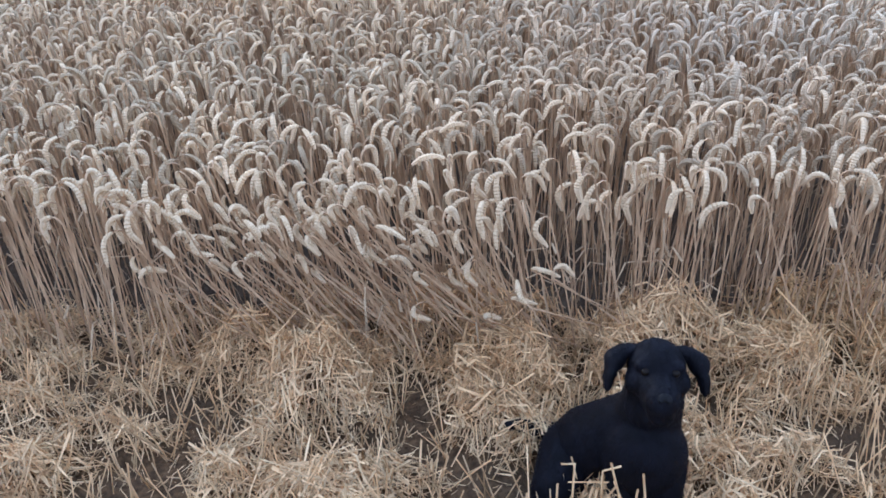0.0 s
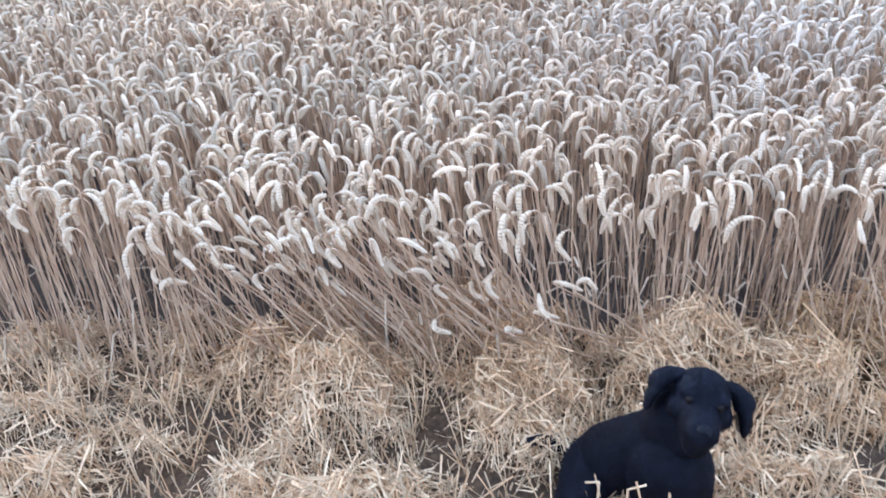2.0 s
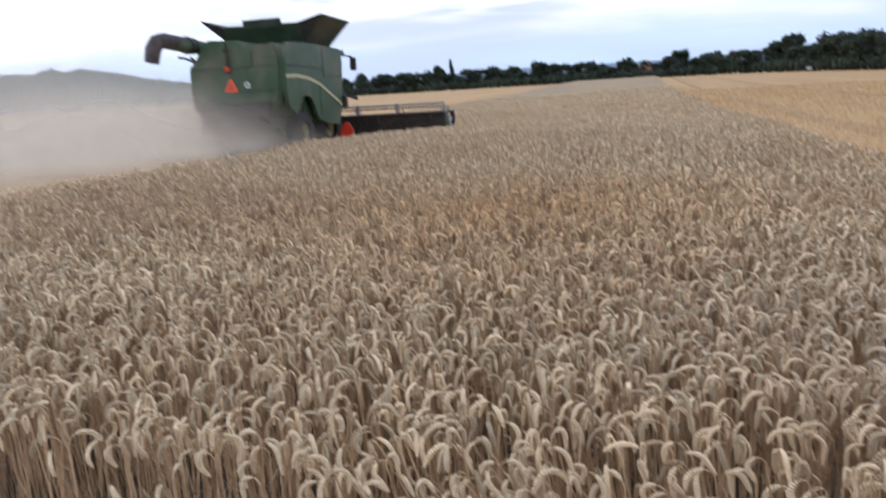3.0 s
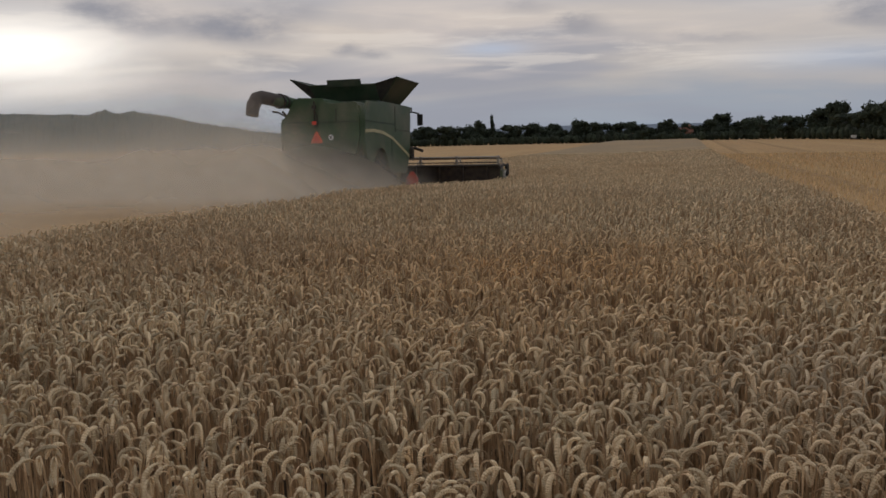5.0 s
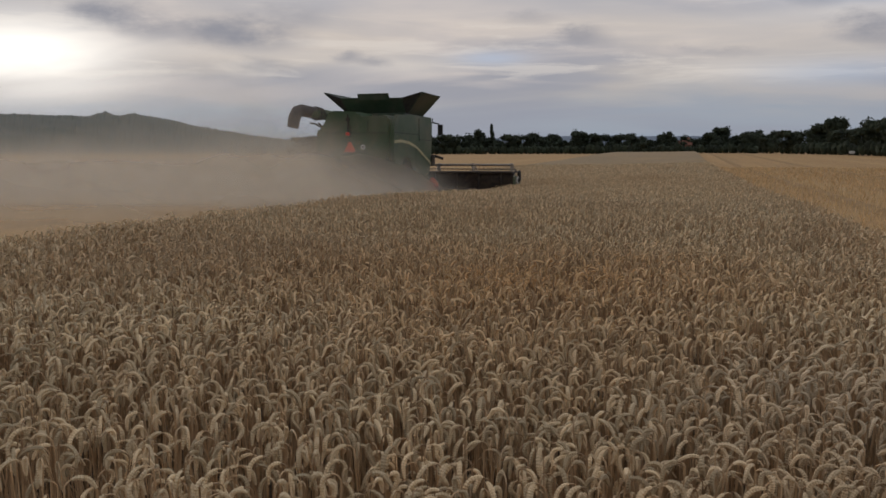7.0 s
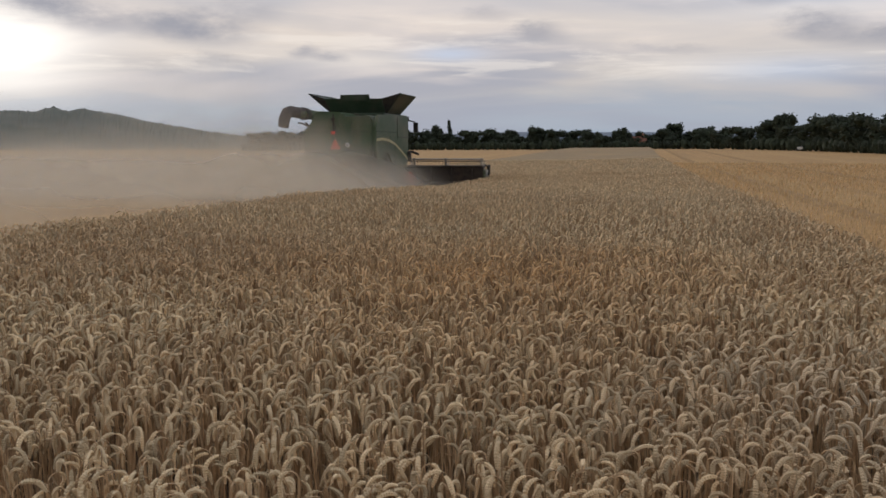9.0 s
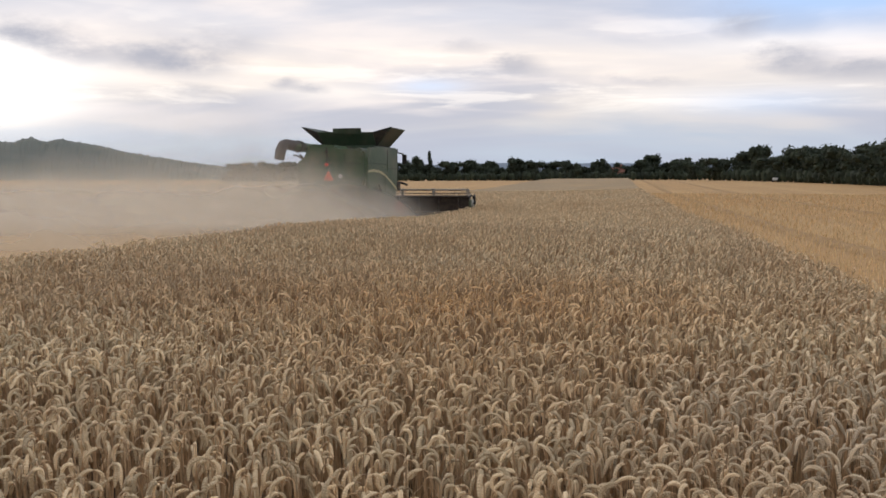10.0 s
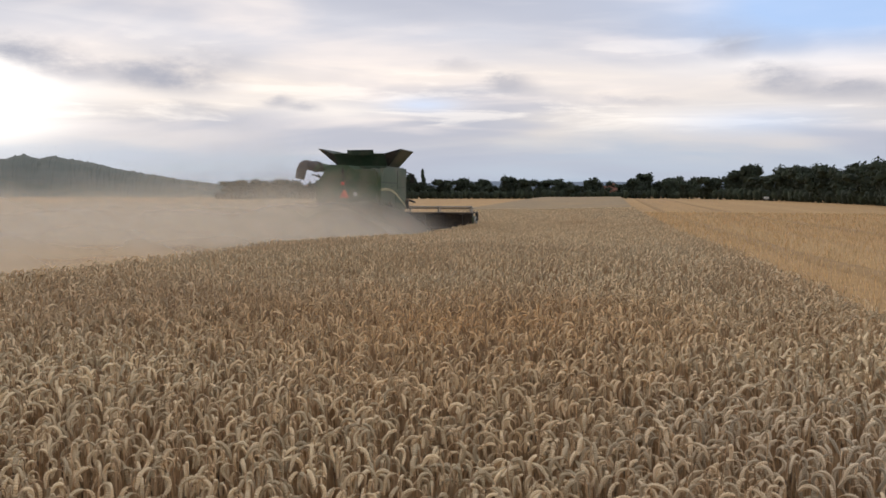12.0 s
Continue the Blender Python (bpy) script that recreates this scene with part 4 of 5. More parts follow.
    slab(bm, [(-0.05, 0.12), (-0.12, 1.16), (0.0, 1.23), (0.08, 1.18), (0.12, 0.3), (0.9, 0.14), (0.9, 0.1)], 0, -5.0, 5.0, 0.015)
    part("back_sheet", bm, DARK, head, "dark steel back sheet and table")
    bm = bmesh.new()
    cyl(bm, (-4.95, -0.13, 1.18), (4.95, -0.13, 1.18), 0.07, 10)
    cyl(bm, (-4.95, -0.16, 0.32), (4.95, -0.16, 0.32), 0.08, 10)
    part("main_beam", bm, DARK, head)
    for i in range(9):
        bm = bmesh.new()
        box(bm, (-4.4 + i * 1.1, -0.17, 0.72), (0.07, 0.08, 0.95), bevel=0.01)
        part("stiffener", bm, DARK, head)
    bm = bmesh.new()
    cyl(bm, (-4.9, 0.42, 0.48), (4.9, 0.42, 0.48), 0.2, 14)
    part("feed_auger", bm, STEEL, head)
    for s in (-1, 1):
        bm = bmesh.new()
        slab(bm, [(-0.2, 0.12), (-0.2, 1.0), (0.2, 1.05), (0.95, 0.75), (2.1, 0.18), (2.1, 0.1)], 0, s * 5.0, s * 5.1, 0.02)
        part("crop_divider", bm, GREEN, head, "green pointed crop divider")
        bm = bmesh.new()
        bar(bm, [(s * 4.95, -0.15, 1.0), (s * 4.95, 0.7, 1.25), (s * 4.95, 1.0, 1.2)], 0.05)
        part("reel_arm", bm, DARK, head)
        bm = bmesh.new()
        bar(bm, [(s * 5.12, 0.0, 0.7), (s * 5.12, 0.6, 1.1)], 0.045)
        bar(bm, [(s * 5.15, -0.1, 0.95), (s * 5.3, -0.25, 0.55), (s * 5.3, -0.3, 0.25)], 0.03)
        part("hydraulic_ram", bm, STEEL, head)
        bm = bmesh.new()
        box(bm, (s * 5.15, 0.6, 1.0), (0.12, 0.35, 0.5), (15, 0, 0), 0.03)
        part("reel_drive", bm, BLACK, head, "black reel drive guard")
    bm = bmesh.new()
    bar(bm, [(-5.0, -0.1, 1.56), (5.0, -0.1, 1.56)], 0.045)
    rail = part("top_rail", bm, STEEL, head, "pale steel rail over the back sheet")
    for x in (-4.9, -3.0, -1.3, 1.3, 3.0, 4.9):
        bm = bmesh.new()
        box(bm, (x, -0.1, 1.38), (0.11, 0.07, 0.36), bevel=0.01)
        part("rail_post", bm, STEEL, rail)
    reel = empty("reel")
    reel.parent = head
    reel.matrix_basis = pose(0, 0.85, 1.0)
    R = 0.52
    bm = bmesh.new()
    cyl(bm, (-4.85, 0, 0), (4.85, 0, 0), 0.075, 12)
    part("reel_tube", bm, STEEL, reel)
    for i in range(6):
        a = math.pi * i / 3
        c, s = math.cos(a) * R, math.sin(a) * R
        bm = bmesh.new()
        cyl(bm, (-4.85, c, s), (4.85, c, s), 0.024, 8)
        part("bat", bm, DARK, reel, "dark steel reel bat")
        bm = bmesh.new()
        for k in range(48):
            cyl(bm, (-4.7 + k * 0.2, c, s), (-4.7 + k * 0.2, c - 0.02, s - 0.2), 0.008, 4)
        tagged(part("tines", bm, DARK, reel), kind="stuff")
    for k in range(6):
        x = -4.8 + 1.92 * k
        bm = bmesh.new()
        for i in range(6):
            a, b = math.pi * i / 3, math.pi * (i + 1) / 3
            cyl(bm, (x, 0, 0), (x, math.cos(a) * R, math.sin(a) * R), 0.022, 6)
            cyl(bm, (x, math.cos(a) * R, math.sin(a) * R), (x, math.cos(b) * R, math.sin(b) * R), 0.016, 6)
        part("reel_spider", bm, STEEL, reel)
    return root, wheels, reel


COMBINE, WHEELS, REEL = combine()
TALLER = Matrix.Diagonal((1, 1, 1.045, 1))
for piece in COMBINE.children_recursive:
    if piece.type == "MESH" and piece.parent.name.split(".")[0] not in ("front_wheel", "rear_wheel", "header", "reel"):
        piece.data.transform(TALLER)


def combine_pose(t):
    u = REAR_U + SPEED * t
    p = place(np.float64(u), np.float64(REAR_V), 0.0)
    q = place(np.float64(u + 6.0), np.float64(REAR_V), 0.0)
    return pose(p[0], p[1], p[2], math.degrees(math.atan2(q[2] - p[2], 6.0)), 0, -12.1)


# ---------------- far woods, hills and houses ----------------
def leaf_cards(centres, normals, size, r):
    n = len(centres)
    t = np.cross(normals, r.normal(0, 1, (n, 3)))
    t /= np.linalg.norm(t, axis=1, keepdims=True) + 1e-9
    b = np.cross(normals, t)
    s = (size * r.uniform(0.6, 1.3, n))[:, None]
    v = np.stack([centres - t * s, centres - b * s * 0.6, centres + t * s, centres + b * s * 0.6], 1).reshape(-1, 3)
    return v, np.arange(n * 4).reshape(-1, 4)


def clump(r, c, rad, leaves, size):
    """A knot of leaves round a point, on a darker inner mass."""
    d = r.normal(0, 1, (leaves, 3))
    d /= np.linalg.norm(d, axis=1, keepdims=True)
    p = np.asarray(c) + d * np.asarray(rad) * r.uniform(0.6, 1.22, (leaves, 1))
    nrm = d + r.normal(0, 0.6, (leaves, 3))
    nrm /= np.linalg.norm(nrm, axis=1, keepdims=True)
    return leaf_cards(p, nrm, size, r)


BALL = bmesh.new()
bmesh.ops.create_icosphere(BALL, subdivisions=2, radius=1)
BALL_V = np.array([v.co[:] for v in BALL.verts])
BALL_F = np.array([[v.index for v in f.verts] for f in BALL.faces])
BALL.free()


def inner(r, c, rad):
    v = BALL_V * (1 + 0.12 * r.normal(0, 1, (len(BALL_V), 1)))
    return np.asarray(c) + v * np.asarray(rad) * 0.74, BALL_F


def tree(name, height, width, seed, low=0.12, slim=False, label="dark broadleaf tree in the far field boundary"):
    r = np.random.default_rng(seed)
    root = empty(name)
    tagged(root, label, "tree", group="trees of the field boundary")
    bm = bmesh.new()
    cyl(bm, (0, 0, -0.3), (0, 0, height * 0.55), 0.03 * height, 8, 0.012 * height)
    part("trunk", bm, BARK, root)
    for i in range(4):
        a = r.uniform(0, 6.28)
        bm = bmesh.new()
        cyl(bm, (0, 0, height * (0.25 + 0.07 * i)), (math.cos(a) * width * 0.3, math.sin(a) * width * 0.3, height * (0.5 + 0.07 * i)), 0.012 * height, 6, 0.004 * height)
        part("limb", bm, BARK, root)
    pieces = []
    k = 15 if not slim else 7
    for i in range(k):
        if slim:
            z = height * (0.12 + 0.80 * i / (k - 1))
            c, rad = (r.normal(0, 0.1), r.normal(0, 0.1), z), np.array([width * 0.5 * (1.05 - 0.7 * i / k)] * 2 + [height * 0.12])
        else:
            a, q = r.uniform(0, 6.28), r.uniform(0.0, 0.42)
            z = height * r.uniform(low + 0.2, 0.80)
            c = (math.cos(a) * q * width, math.sin(a) * q * width, z)
            rad = np.array([width * r.uniform(0.11, 0.22)] * 2 + [height * r.uniform(0.08, 0.17)])
            if c[2] + rad[2] > height:
                c = (c[0], c[1], height - rad[2])
        pieces += [clump(r, c, rad, 80, 0.36), inner(r, c, rad)]
    if not slim:
        for c, rad in (((0, 0, height * 0.45), (width * 0.36, width * 0.36, height * 0.27)), ((0, 0, height * low + height * 0.15), (width * 0.34, width * 0.34, height * 0.2))):
            pieces += [clump(r, c, rad, 150, 0.32), inner(r, c, rad)]
    joined("crown", pieces, FOLIAGE, parent=root)
    return root


def polar(az, d, dz=0.0):
    """The point of the ground in that direction and at that distance from the camera."""
    x, y = d * math.sin(radians(az)), d * math.cos(radians(az))
    uu, vv = x * HS + y * HC, x * HC - y * HS
    return x, y, float(ground_z(np.float64(uu), np.float64(vv))) + dz


def boundary(az):
    """Distance of the field's edge in that direction."""
    return 236 - 0.0 * az if az < 16 else 236 - (az - 16) * 6.6


def woods():
    r = np.random.default_rng(61)
    kinds = [tree("tree", h, w, 200 + i) for i, (h, w) in enumerate(((6.2, 6.5), (6.8, 7.5), (7.4, 7.0), (5.8, 7.0), (6.6, 8.5), (8.2, 7.5), (9.2, 9.0), (8.6, 9.5)))]
    for k in kinds:
        k.matrix_world = pose(*polar(38 + kinds.index(k) * 2.5, 105 - kinds.index(k)))
    az = -14.0
    while az < 46:
        near = az > 17
        d = boundary(az) + r.uniform(0, 6)
        pick = kinds[int(r.integers(5, 8))] if az > 22.5 else kinds[int(r.integers(1, 6))] if near else kinds[int(r.integers(0, 5))]
        copy_thing(pick, pose(*polar(az, d, -0.2), 0, 0, r.uniform(0, 360)))
        az += (1.05 if not near else 1.35) * r.uniform(0.7, 1.3)
    # those that stand out
    for az, h, w, dd in ((4.9, 7.8, 8.5, 4), (14.3, 8.6, 8.0, 6), (16.2, 7.8, 8.0, 2), (10.6, 7.0, 5.0, 3), (-2.6, 8.2, 7.5, 3), (-14.5, 6.5, 12.0, 3), (-11.5, 6.8, 10.0, 3), (-13, 6.4, 10.0, 6)):
        tree("tree", h, w, int(300 + az * 10)).matrix_world = pose(*polar(az, boundary(az) + dd, -0.2))
    tree("tree", 9.3, 6.2, 391, 0.45, label="tall open tree rising above the hedge").matrix_world = pose(*polar(21.3, boundary(21.3) + 6))
    tree("poplar", 8.6, 1.7, 395, slim=True, label="slim dark poplar above the far hedge").matrix_world = pose(*polar(-1.45, 240))
    # the continuous hedge under them
    pieces = []
    for az in np.arange(-16, 48, 0.32):
        d = boundary(az) - 1.5 + r.uniform(-1, 1)
        h = (2.6 if az < 17 else 3.0) + r.uniform(-0.5, 0.6)
        c = np.array(polar(az, d)) + [0, 0, h * 0.45]
        rad = np.array([1.3, 1.2, h * 0.62])
        pieces += [clump(r, c, rad, 46, 0.28), inner(r, c, rad)]
    tagged(joined("hedge", pieces, FOLIAGE), "dark continuous hedge along the field boundary", "hedge", kind="stuff")


woods()


def ridge(name, dist, profile, mat, label, rough, seed, thick=260, scrub=True):
    """A wooded ridge: elevations in degrees over directions, at one distance."""
    a = np.linspace(profile[0][0], profile[-1][0], 620)
    e = np.interp(a, [p[0] for p in profile], [p[1] for p in profile])
    r = np.random.default_rng(seed)
    rows, depths = [], np.linspace(-1.0, 1.0, 13)
    for k in depths:
        d = dist + k * thick
        crest = math.cos(min(abs(k), 1.0) * 1.5) ** 1.2
        z = 1.7 + np.tan(np.radians(e)) * d * crest - (1 - crest) * 4
        z = z + rough * (0.5 * lumps(a * 3, a * 0 + k * 9, 1.1, seed) + 0.5 * np.abs(r.normal(0, 0.5, len(a)))) * crest
        rows.append(np.stack([d * np.sin(np.radians(a)), d * np.cos(np.radians(a)), z], -1))
    p = np.concatenate(rows)
    i, j = np.meshgrid(np.arange(len(depths) - 1), np.arange(len(a) - 1), indexing="ij")
    b = i * len(a) + j
    q = np.stack([b, b + 1, b + len(a) + 1, b + len(a)], -1).reshape(-1, 4)
    me = mesh_from(name, p, [q], False)
    me.materials.append(mat)
    tagged(new(name, me), label, "hill", kind="structure")


# Distance haze is put into this ridge's pale blue colour.
HAZY = material("haze_tinted_hill", (0.16, 0.20, 0.25), (0.18, 0.22, 0.27), 0.01, 1.0, bump=0)
ridge("backdrop_hill", 950, [(-75, 2.2), (-50, 2.6), (-34, 2.45), (-29, 2.35), (-28, 2.65), (-27.2, 2.4), (-26.6, 2.6), (-24.5, 2.3), (-22, 1.75), (-18.5, 1.15), (-15, 0.7), (-11, 0.45), (-6, 0.2)], HILL,
      "dark wooded hill behind the field, haze mixed into its colour", 3.2, 71)
ridge("backdrop_hill", 2600, [(-30, 0.5), (-12, 0.8), (0, 1.0), (6, 1.15), (9, 1.05), (16, 1.0), (30, 0.9), (60, 0.8)], HAZY, "far ridge coloured pale blue for haze", 3.0, 72, 400)


def house(az, d, w, h, rz):
    root = empty("house")
    root.matrix_world = pose(*polar(az, d), 0, 0, rz)
    tagged(root, "small brick house with a tiled roof among the trees", "house", group="far houses")
    bm = bmesh.new()
    box(bm, (0, 0, h / 2), (w, w * 0.6, h))
    part("wall", bm, BRICK, root)
    bm = bmesh.new()
    slab(bm, [(-w * 0.36, h), (0, h + w * 0.28), (w * 0.36, h)], 0, -w * 0.53, w * 0.53)
    rf = part("roof", bm, ROOF, root)
    bm = bmesh.new()
    box(bm, (w * 0.3, 0, h + w * 0.3), (0.6, 0.6, 1.4))
    part("chimney", bm, BRICK, rf)
    for x in (-w * 0.28, 0, w * 0.28):
        bm = bmesh.new()
        box(bm, (x, -w * 0.3, h * 0.55), (0.9, 0.08, 1.1), bevel=0.02)
        part("window", bm, WHITE, root)


house(8.9, 238, 5.0, 2.3, 10)
house(11.9, 240, 5.0, 2.4, -15)


def trough():
    root = empty("water_bowser")
    root.matrix_world = pose(*polar(22.4, boundary(22.4) - 5), 0, 0, -20)
    tagged(root, "small pale tank standing before the hedge", "tank")
    bm = bmesh.new()
    box(bm, (0, 0, 0.62), (1.1, 0.7, 0.6), bevel=0.12)
    part("tank", bm, WHITE, root)
    for x in (-0.5, 0.5):
        bm = bmesh.new()
        cyl(bm, (x, -0.4, 0.22), (x, 0.4, 0.22), 0.23, 12)
        part("wheel", bm, BLACK, root)


trough()


# ---------------- the puppy ----------------
def blob(bm, c, r, rot=(0, 0, 0)):
    bmesh.ops.create_icosphere(bm, subdivisions=3, radius=1, matrix=pose(*c, *rot) @ Matrix.Diagonal((*r, 1)))


def limb(bm, pts, radii):
    """Overlapping balls along a line, for a body that is melted into one skin."""
    for (a, ra), (b, rb) in zip(zip(pts, radii), zip(pts[1:], radii[1:])):
        a, b = Vector(a), Vector(b)
        n = max(3, int((b - a).length / (0.35 * min(ra, rb))))
        for i in range(n + 1):
            f = i / n
            bmesh.ops.create_icosphere(bm, subdivisions=2, radius=ra + (rb - ra) * f, matrix=Matrix.Translation(a.lerp(b, f)))


def skin(ob, voxel=0.008, smooth=6):
    m = ob.modifiers.new("skin", "REMESH")
    m.mode, m.voxel_size, m.use_smooth_shade = "VOXEL", voxel, True
    s = ob.modifiers.new("soft", "SMOOTH")
    s.factor, s.iterations = 0.5, smooth
    if ob.data.materials[0] == FUR:
        COAT.append(ob)
    return ob


COAT = []


def coat(root):
    """Short lying hair over all that is covered with fur."""
    dg = bpy.context.evaluated_depsgraph_get()
    dg.update()
    r = np.random.default_rng(97)
    for ob in COAT:
        me = ob.evaluated_get(dg).to_mesh()
        me.calc_loop_triangles()
        vs = np.empty(len(me.vertices) * 3)
        me.vertices.foreach_get("co", vs)
        vs = vs.reshape(-1, 3)
        tr = np.empty(len(me.loop_triangles) * 3, np.int32)
        me.loop_triangles.foreach_get("vertices", tr)
        tri = vs[tr.reshape(-1, 3)]
        nr = np.cross(tri[:, 1] - tri[:, 0], tri[:, 2] - tri[:, 0])
        area = np.linalg.norm(nr, axis=1)
        nr /= area[:, None] + 1e-12
        n = int(area.sum() / 2 * 90000)
        k = r.choice(len(tri), n, p=area / area.sum())
        w = r.dirichlet((1, 1, 1), n)
        p = (tri[k] * w[:, :, None]).sum(1)
        d = np.array([0, 0, -1.0]) + r.normal(0, 0.35, (n, 3))
        d -= nr[k] * (d * nr[k]).sum(1, keepdims=True)
        d = d / (np.linalg.norm(d, axis=1, keepdims=True) + 1e-9) + nr[k] * r.uniform(0.15, 0.6, (n, 1))
        side = np.cross(d, nr[k])
        side /= np.linalg.norm(side, axis=1, keepdims=True) + 1e-9
        L = r.uniform(0.005, 0.011, n)[:, None]
        v = np.stack([p - side * 0.0006, p + side * 0.0006, p + d * L], 1).reshape(-1, 3)
        hm = mesh_from("fur", v, [np.arange(n * 3).reshape(-1, 3)])
        hm.materials.append(FUR)
        hair = tagged(new("fur", hm), kind="stuff")
        hair.parent = ob
        ob.evaluated_get(dg).to_mesh_clear()


def puppy():
    root = empty("puppy", pose(*DOG))
    tagged(root, "young black short-haired dog sitting on the stubble, looking up", "dog")
    bm = bmesh.new()
    limb(bm, [(-0.07, 0.08, 0.08), (-0.03, 0.06, 0.16), (0.035, 0.025, 0.25), (0.085, 0.0, 0.33)], [0.098, 0.097, 0.084, 0.068])
    blob(bm, (0.09, -0.03, 0.235), (0.098, 0.09, 0.125), (10, 0, 0))
    limb(bm, [(0.085, 0.0, 0.30), (0.095, -0.01, 0.39)], [0.082, 0.07])
    skin(part("body", bm, FUR, root))
    for x, s in ((0.045, -1), (0.145, 1)):
        bm = bmesh.new()
        limb(bm, [(x, -0.04, 0.22), (x + 0.005, -0.085, 0.11), (x + 0.005, -0.10, 0.03), (x + 0.005, -0.125, 0.022)], [0.046, 0.032, 0.026, 0.028])
        skin(part("front_leg", bm, FUR, root))
    for x, y in ((-0.15, -0.03), (0.0, 0.10)):
        bm = bmesh.new()
        limb(bm, [(x + 0.07, y + 0.08, 0.12), (x + 0.04, y - 0.01, 0.09), (x + 0.02, y - 0.06, 0.03), (x + 0.035, y - 0.12, 0.025)], [0.085, 0.06, 0.034, 0.03])
        skin(part("hind_leg", bm, FUR, root))
    bm = bmesh.new()
    limb(bm, [(-0.13, 0.12, 0.11), (-0.20, 0.12, 0.125), (-0.26, 0.11, 0.125)], [0.03, 0.022, 0.012])
    skin(part("tail", bm, FUR, root))
    # head, with its origin at the neck
    head = empty("head")
    head.parent = root
    head.matrix_basis = HEAD_AT @ Matrix.Scale(0.92, 4)
    bm = bmesh.new()
    blob(bm, (0, -0.005, 0.055), (0.068, 0.082, 0.066))
    blob(bm, (0, -0.03, 0.028), (0.060, 0.07, 0.056))
    limb(bm, [(0, -0.06, 0.020), (0, -0.128, 0.004)], [0.048, 0.041])
    limb(bm, [(0, -0.05, -0.008), (0, -0.115, -0.028)], [0.042, 0.032])
    for s in (-1, 1):
        blob(bm, (s * 0.034, -0.062, 0.068), (0.024, 0.02, 0.014))
        blob(bm, (s * 0.05, -0.035, 0.025), (0.026, 0.03, 0.03))
    limb(bm, [(0, 0.01, 0.03), (-0.005, 0.03, -0.05)], [0.066, 0.066])
    skin(part("skull", bm, FUR, head), 0.006, 5)
    bm = bmesh.new()
    blob(bm, (0, -0.157, 0.016), (0.0175, 0.011, 0.013))
    for s in (-1, 1):
        blob(bm, (s * 0.009, -0.163, 0.012), (0.007, 0.006, 0.006))
    skin(part("nose", bm, NOSE, head, "wet black nose"), 0.003, 2)
    for s in (-1, 1):
        bm = bmesh.new()
        blob(bm, (s * 0.033, -0.078, 0.055), (0.0105, 0.0085, 0.0095))
        part("eye", bm, EYE, head, "dark brown eye", True)
        bm = bmesh.new()
        blob(bm, (s * 0.070, 0.004, 0.088), (0.036, 0.03, 0.016), (0, s * 10, 0))
        blob(bm, (s * 0.096, -0.004, 0.066), (0.026, 0.034, 0.030), (0, s * -30, 0))
        blob(bm, (s * 0.106, -0.012, 0.036), (0.015, 0.032, 0.034), (0, s * -18, 0))
        blob(bm, (s * 0.110, -0.018, 0.012), (0.011, 0.020, 0.022), (0, s * -10, 0))
        skin(part("ear", bm, FUR, head, "soft hanging ear"), 0.006, 4)
    return root, head


DOG = (0.565, 1.31, 0.0, 0, 0, -24)
HEAD_AT = pose(0.094, -0.03, 0.432, -27, 0, 6)
PUPPY, PUPPY_HEAD = puppy()
coat(PUPPY)


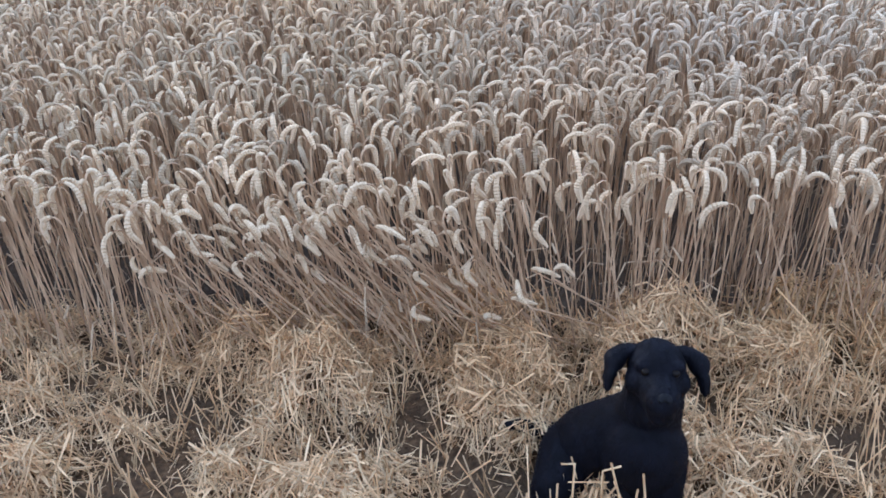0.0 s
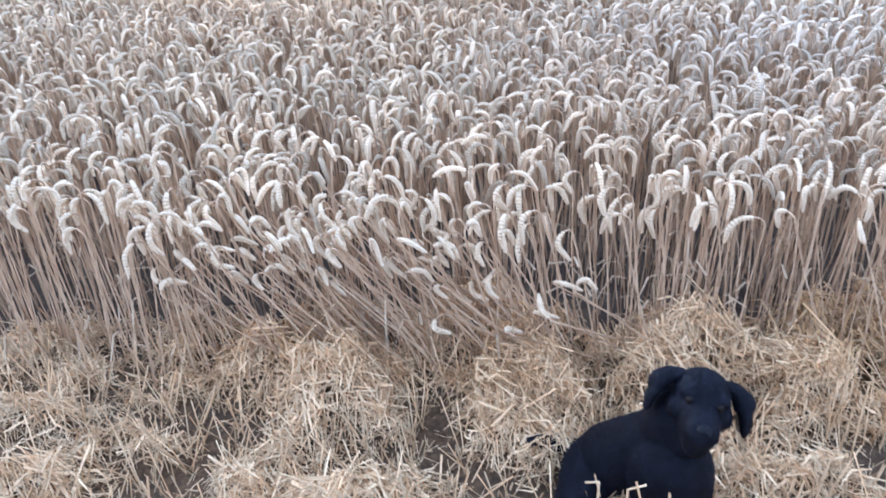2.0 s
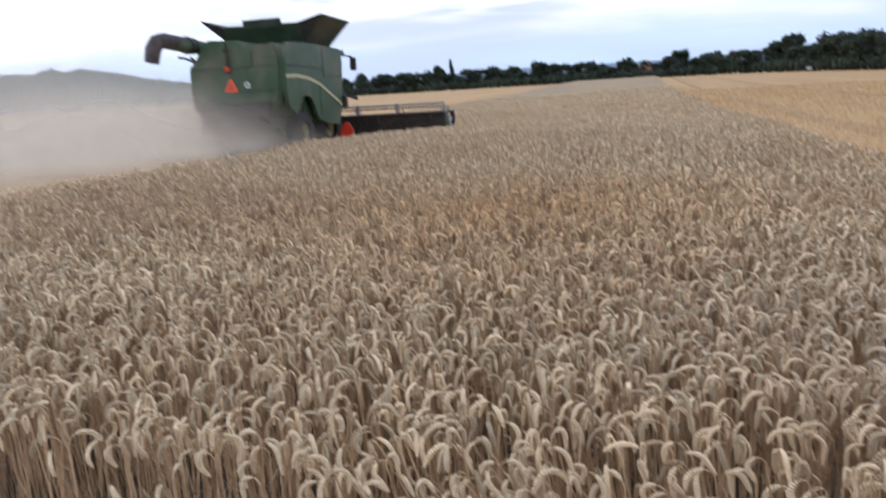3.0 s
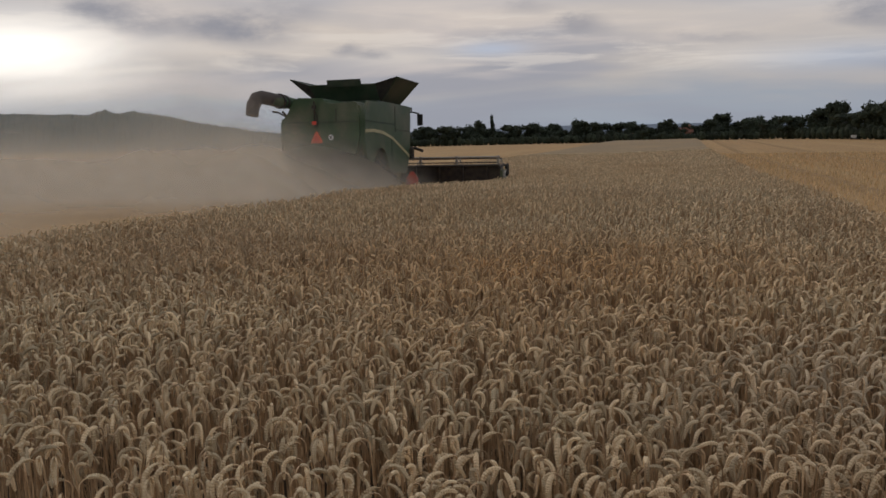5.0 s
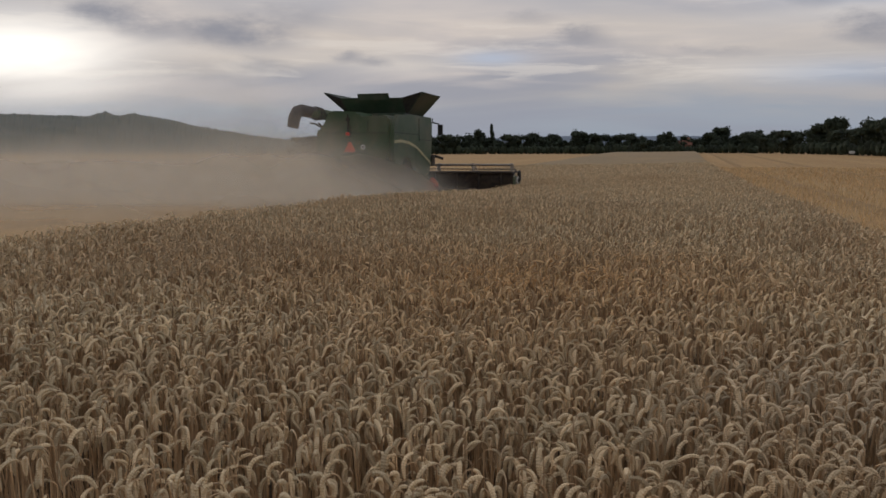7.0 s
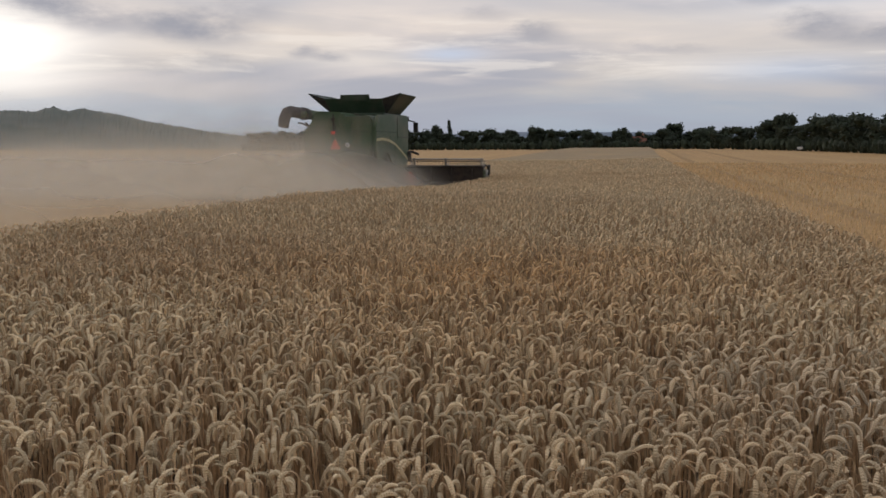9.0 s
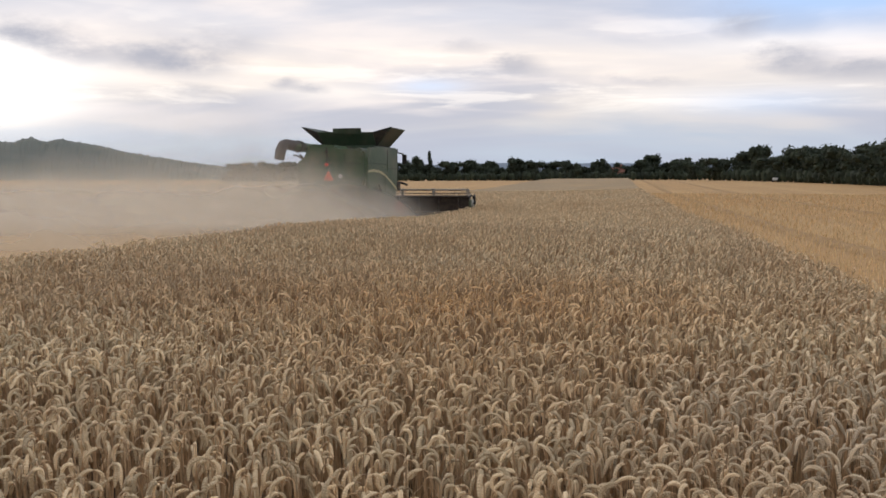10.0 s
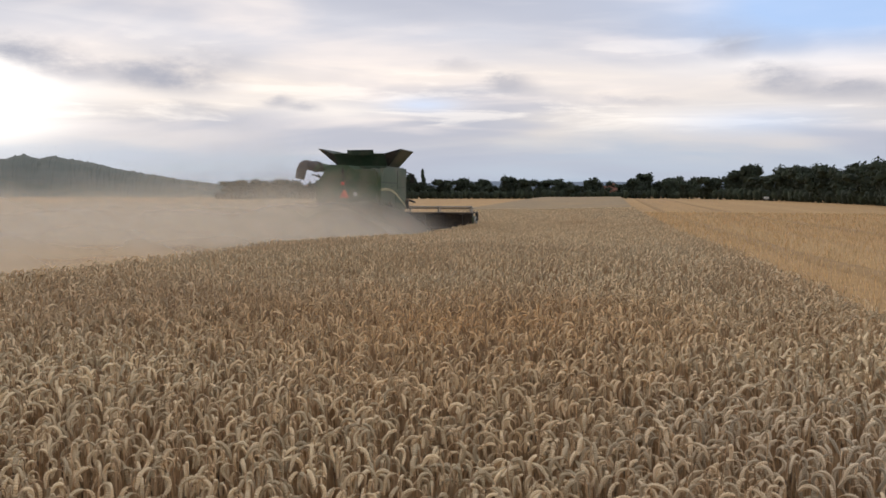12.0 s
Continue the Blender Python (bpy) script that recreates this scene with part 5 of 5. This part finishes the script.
# ---------------- dust ----------------
def dust_material(name, height, reach, right, density, seed):
    """Dust that thins out upwards and to its ends, in the piece's own space (x across, z up)."""
    ma = bpy.data.materials.new(name)
    ma.use_nodes = True
    nt = ma.node_tree
    nt.nodes.clear()
    N, L = nt.nodes.new, nt.links.new

    def m(op, a, b=None):
        n = N("ShaderNodeMath")
        n.operation = op
        for i, s in enumerate((a, b)):
            if isinstance(s, (int, float)):
                n.inputs[i].default_value = s
            elif s is not None:
                L(s, n.inputs[i])
        return n.outputs[0]

    def sm(f, lo, hi):
        r = N("ShaderNodeMapRange")
        r.interpolation_type = "SMOOTHSTEP"
        r.inputs[1].default_value, r.inputs[2].default_value = lo, hi
        L(f, r.inputs[0])
        return r.outputs[0]
    co = N("ShaderNodeTexCoord").outputs["Object"]
    sep = N("ShaderNodeSeparateXYZ")
    L(co, sep.inputs[0])

    def noise(s, d, sx):
        mp = N("ShaderNodeMapping")
        mp.inputs[1].default_value = (seed * 3.7, seed * 1.9, seed)
        mp.inputs[3].default_value = (sx, 1, 1)
        L(co, mp.inputs[0])
        n = N("ShaderNodeTexNoise")
        n.inputs["Scale"].default_value, n.inputs["Detail"].default_value, n.inputs["Roughness"].default_value = s, d, 0.55
        L(mp.outputs[0], n.inputs["Vector"])
        return n.outputs[0]
    big, fine = noise(0.25, 3, 0.6), noise(0.6, 4, 0.6)
    x, z = sep.outputs[0], sep.outputs[2]
    # the top sinks away from where the dust leaves the machine
    grow = m("SUBTRACT", 1.1, m("MULTIPLY", sm(m("MULTIPLY", x, -1.0), -right, 14.0), 0.25))
    zz = m("DIVIDE", z, m("MULTIPLY", grow, height))
    zz = m("SUBTRACT", zz, m("ADD", m("MULTIPLY", m("SUBTRACT", big, 0.5), 0.9), m("MULTIPLY", m("SUBTRACT", fine, 0.5), 0.4)))
    up = m("SUBTRACT", 1.0, sm(zz, -0.05, 1.1))
    xr = m("ADD", x, m("ADD", m("MULTIPLY", m("SUBTRACT", fine, 0.5), 3.0), m("MULTIPLY", z, 1.05)))
    rightf = m("SUBTRACT", 1.0, sm(xr, right - 2.2, right + 1.0))
    leftf = sm(x, -reach, -reach * 0.6)
    up = m("MULTIPLY", up, sm(z, -0.1, 0.5))
    a = m("MULTIPLY", m("MULTIPLY", up, m("MULTIPLY", rightf, leftf)), density)
    a = m("MULTIPLY", a, m("ADD", 0.7, m("MULTIPLY", fine, 0.6)))
    dif, tra = N("ShaderNodeBsdfDiffuse"), N("ShaderNodeBsdfTranslucent")
    for s in (dif, tra):
        s.inputs[0].default_value = (0.75, 0.70, 0.60, 1)
    mx = N("ShaderNodeMixShader")
    L(dif.outputs[0], mx.inputs[1])
    L(tra.outputs[0], mx.inputs[2])
    clear = N("ShaderNodeBsdfTransparent")
    mo = N("ShaderNodeMixShader")
    L(m("MINIMUM", a, 1.0), mo.inputs[0])
    L(clear.outputs[0], mo.inputs[1])
    L(mx.outputs[0], mo.inputs[2])
    out = N("ShaderNodeOutputMaterial")
    L(mo.outputs[0], out.inputs[0])
    return ma


DUST = []


def dust(y, right, reach, height, density, seed, drift):
    """One layer of the cloud, a bulging veil standing across the machine's track at y behind its rear."""
    us, zs = np.linspace(-reach, right + 1.5, 80), np.linspace(-0.2, height * 2.1, 10)
    U, Z = np.meshgrid(us, zs, indexing="ij")
    bulge = 0.5 * np.sin(U * 0.22) - 0.02 * Z ** 2
    p = np.stack([U, bulge, Z], -1).reshape(-1, 3)
    i, j = np.meshgrid(np.arange(len(us) - 1), np.arange(len(zs) - 1), indexing="ij")
    b = i * len(zs) + j
    q = np.stack([b, b + len(zs), b + len(zs) + 1, b + 1], -1).reshape(-1, 4)
    me = mesh_from("dust_cloud", p, [q], True)
    me.materials.append(dust_material("dust", height, reach, right, density, seed))
    ob = tagged(new("dust_cloud", me), "billowing pale brown harvest dust behind the combine", "dust", kind="stuff")
    DUST.append((ob, y, drift))


dust(4.2, 2.4, 18, 2.4, 0.8, 1, 0.6)
dust(1.4, 3.9, 26, 2.9, 0.9, 2, 1.0)
dust(-1.2, 4.8, 38, 3.0, 0.92, 3, 1.0)
dust(-3.0, 3.6, 30, 5.4, 0.30, 11, 1.0)
dust(-4.5, 4.6, 46, 2.9, 0.75, 4, 1.0)
dust(-8.0, 4.9, 50, 2.9, 0.75, 5, 1.0)
dust(-12.0, 4.6, 52, 2.5, 0.42, 6, 0.3)
dust(-17.0, 5.0, 52, 2.2, 0.42, 8, 0.0)
dust(-22.0, 5.4, 44, 2.0, 0.5, 9, 0.0)
dust(-26.5, 5.6, 44, 1.8, 0.6, 10, 0.0)
dust(9.0, -3.0, 70, 5.5, 0.3, 7, 0.0)


# ---------------- what moves ----------------
def motions():
    times = [0.5 * i for i in range(25)]
    walk(COMBINE, [(t, combine_pose(t)) for t in times])
    for w, r in WHEELS:
        x, y, z = w.matrix_basis.translation
        walk(w, [(t, pose(x, y, z, -math.degrees(SPEED * t / r))) for t in times])
    x, y, z = REEL.matrix_basis.translation
    walk(REEL, [(0.25 * i, pose(x, y, z, -0.25 * i * 200)) for i in range(49)])
    for ob, y, drift in DUST:
        rows = []
        for t in times:
            p = place(np.float64(REAR_U + SPEED * t + y), np.float64(REAR_V + drift * np.interp(t, [0, 3, 5.5, 12], [-2.0, -1.6, 0.2, 0.8])), 0.0)
            rows.append((t, pose(p[0], p[1], p[2], 0, 0, -12.1)))
        walk(ob, rows)
    walk(PUPPY, [(0.0, pose(*DOG)), (12.0, pose(*DOG))])
    walk(PUPPY_HEAD, [(0.0, HEAD_AT), (0.5, pose(0.100, -0.03, 0.427, -27, 2, 4)), (1.0, pose(0.112, -0.032, 0.418, -27, 5, 2)), (1.5, pose(0.120, -0.035, 0.411, -27, 8, 0)),
                      (2.1, pose(0.124, -0.035, 0.408, -27, 10, -2)), (12.0, pose(0.124, -0.035, 0.408, -27, 10, -2))])
    for u0, band in BANDS:
        tc = (u0 + 0.3 - 27.6) / SPEED
        d = pose(0, 0, -0.54)
        if tc <= 0.3:
            walk(band, [(0.0, d), (12.0, d)])
        else:
            rows = [(0.0, pose(0, 0, 0)), (tc - 0.3, pose(0, 0, 0)), (min(tc + 0.3, 12.0), d)]
            if tc + 0.3 < 12.0:
                rows.append((12.0, d))
            walk(band, rows)


motions()
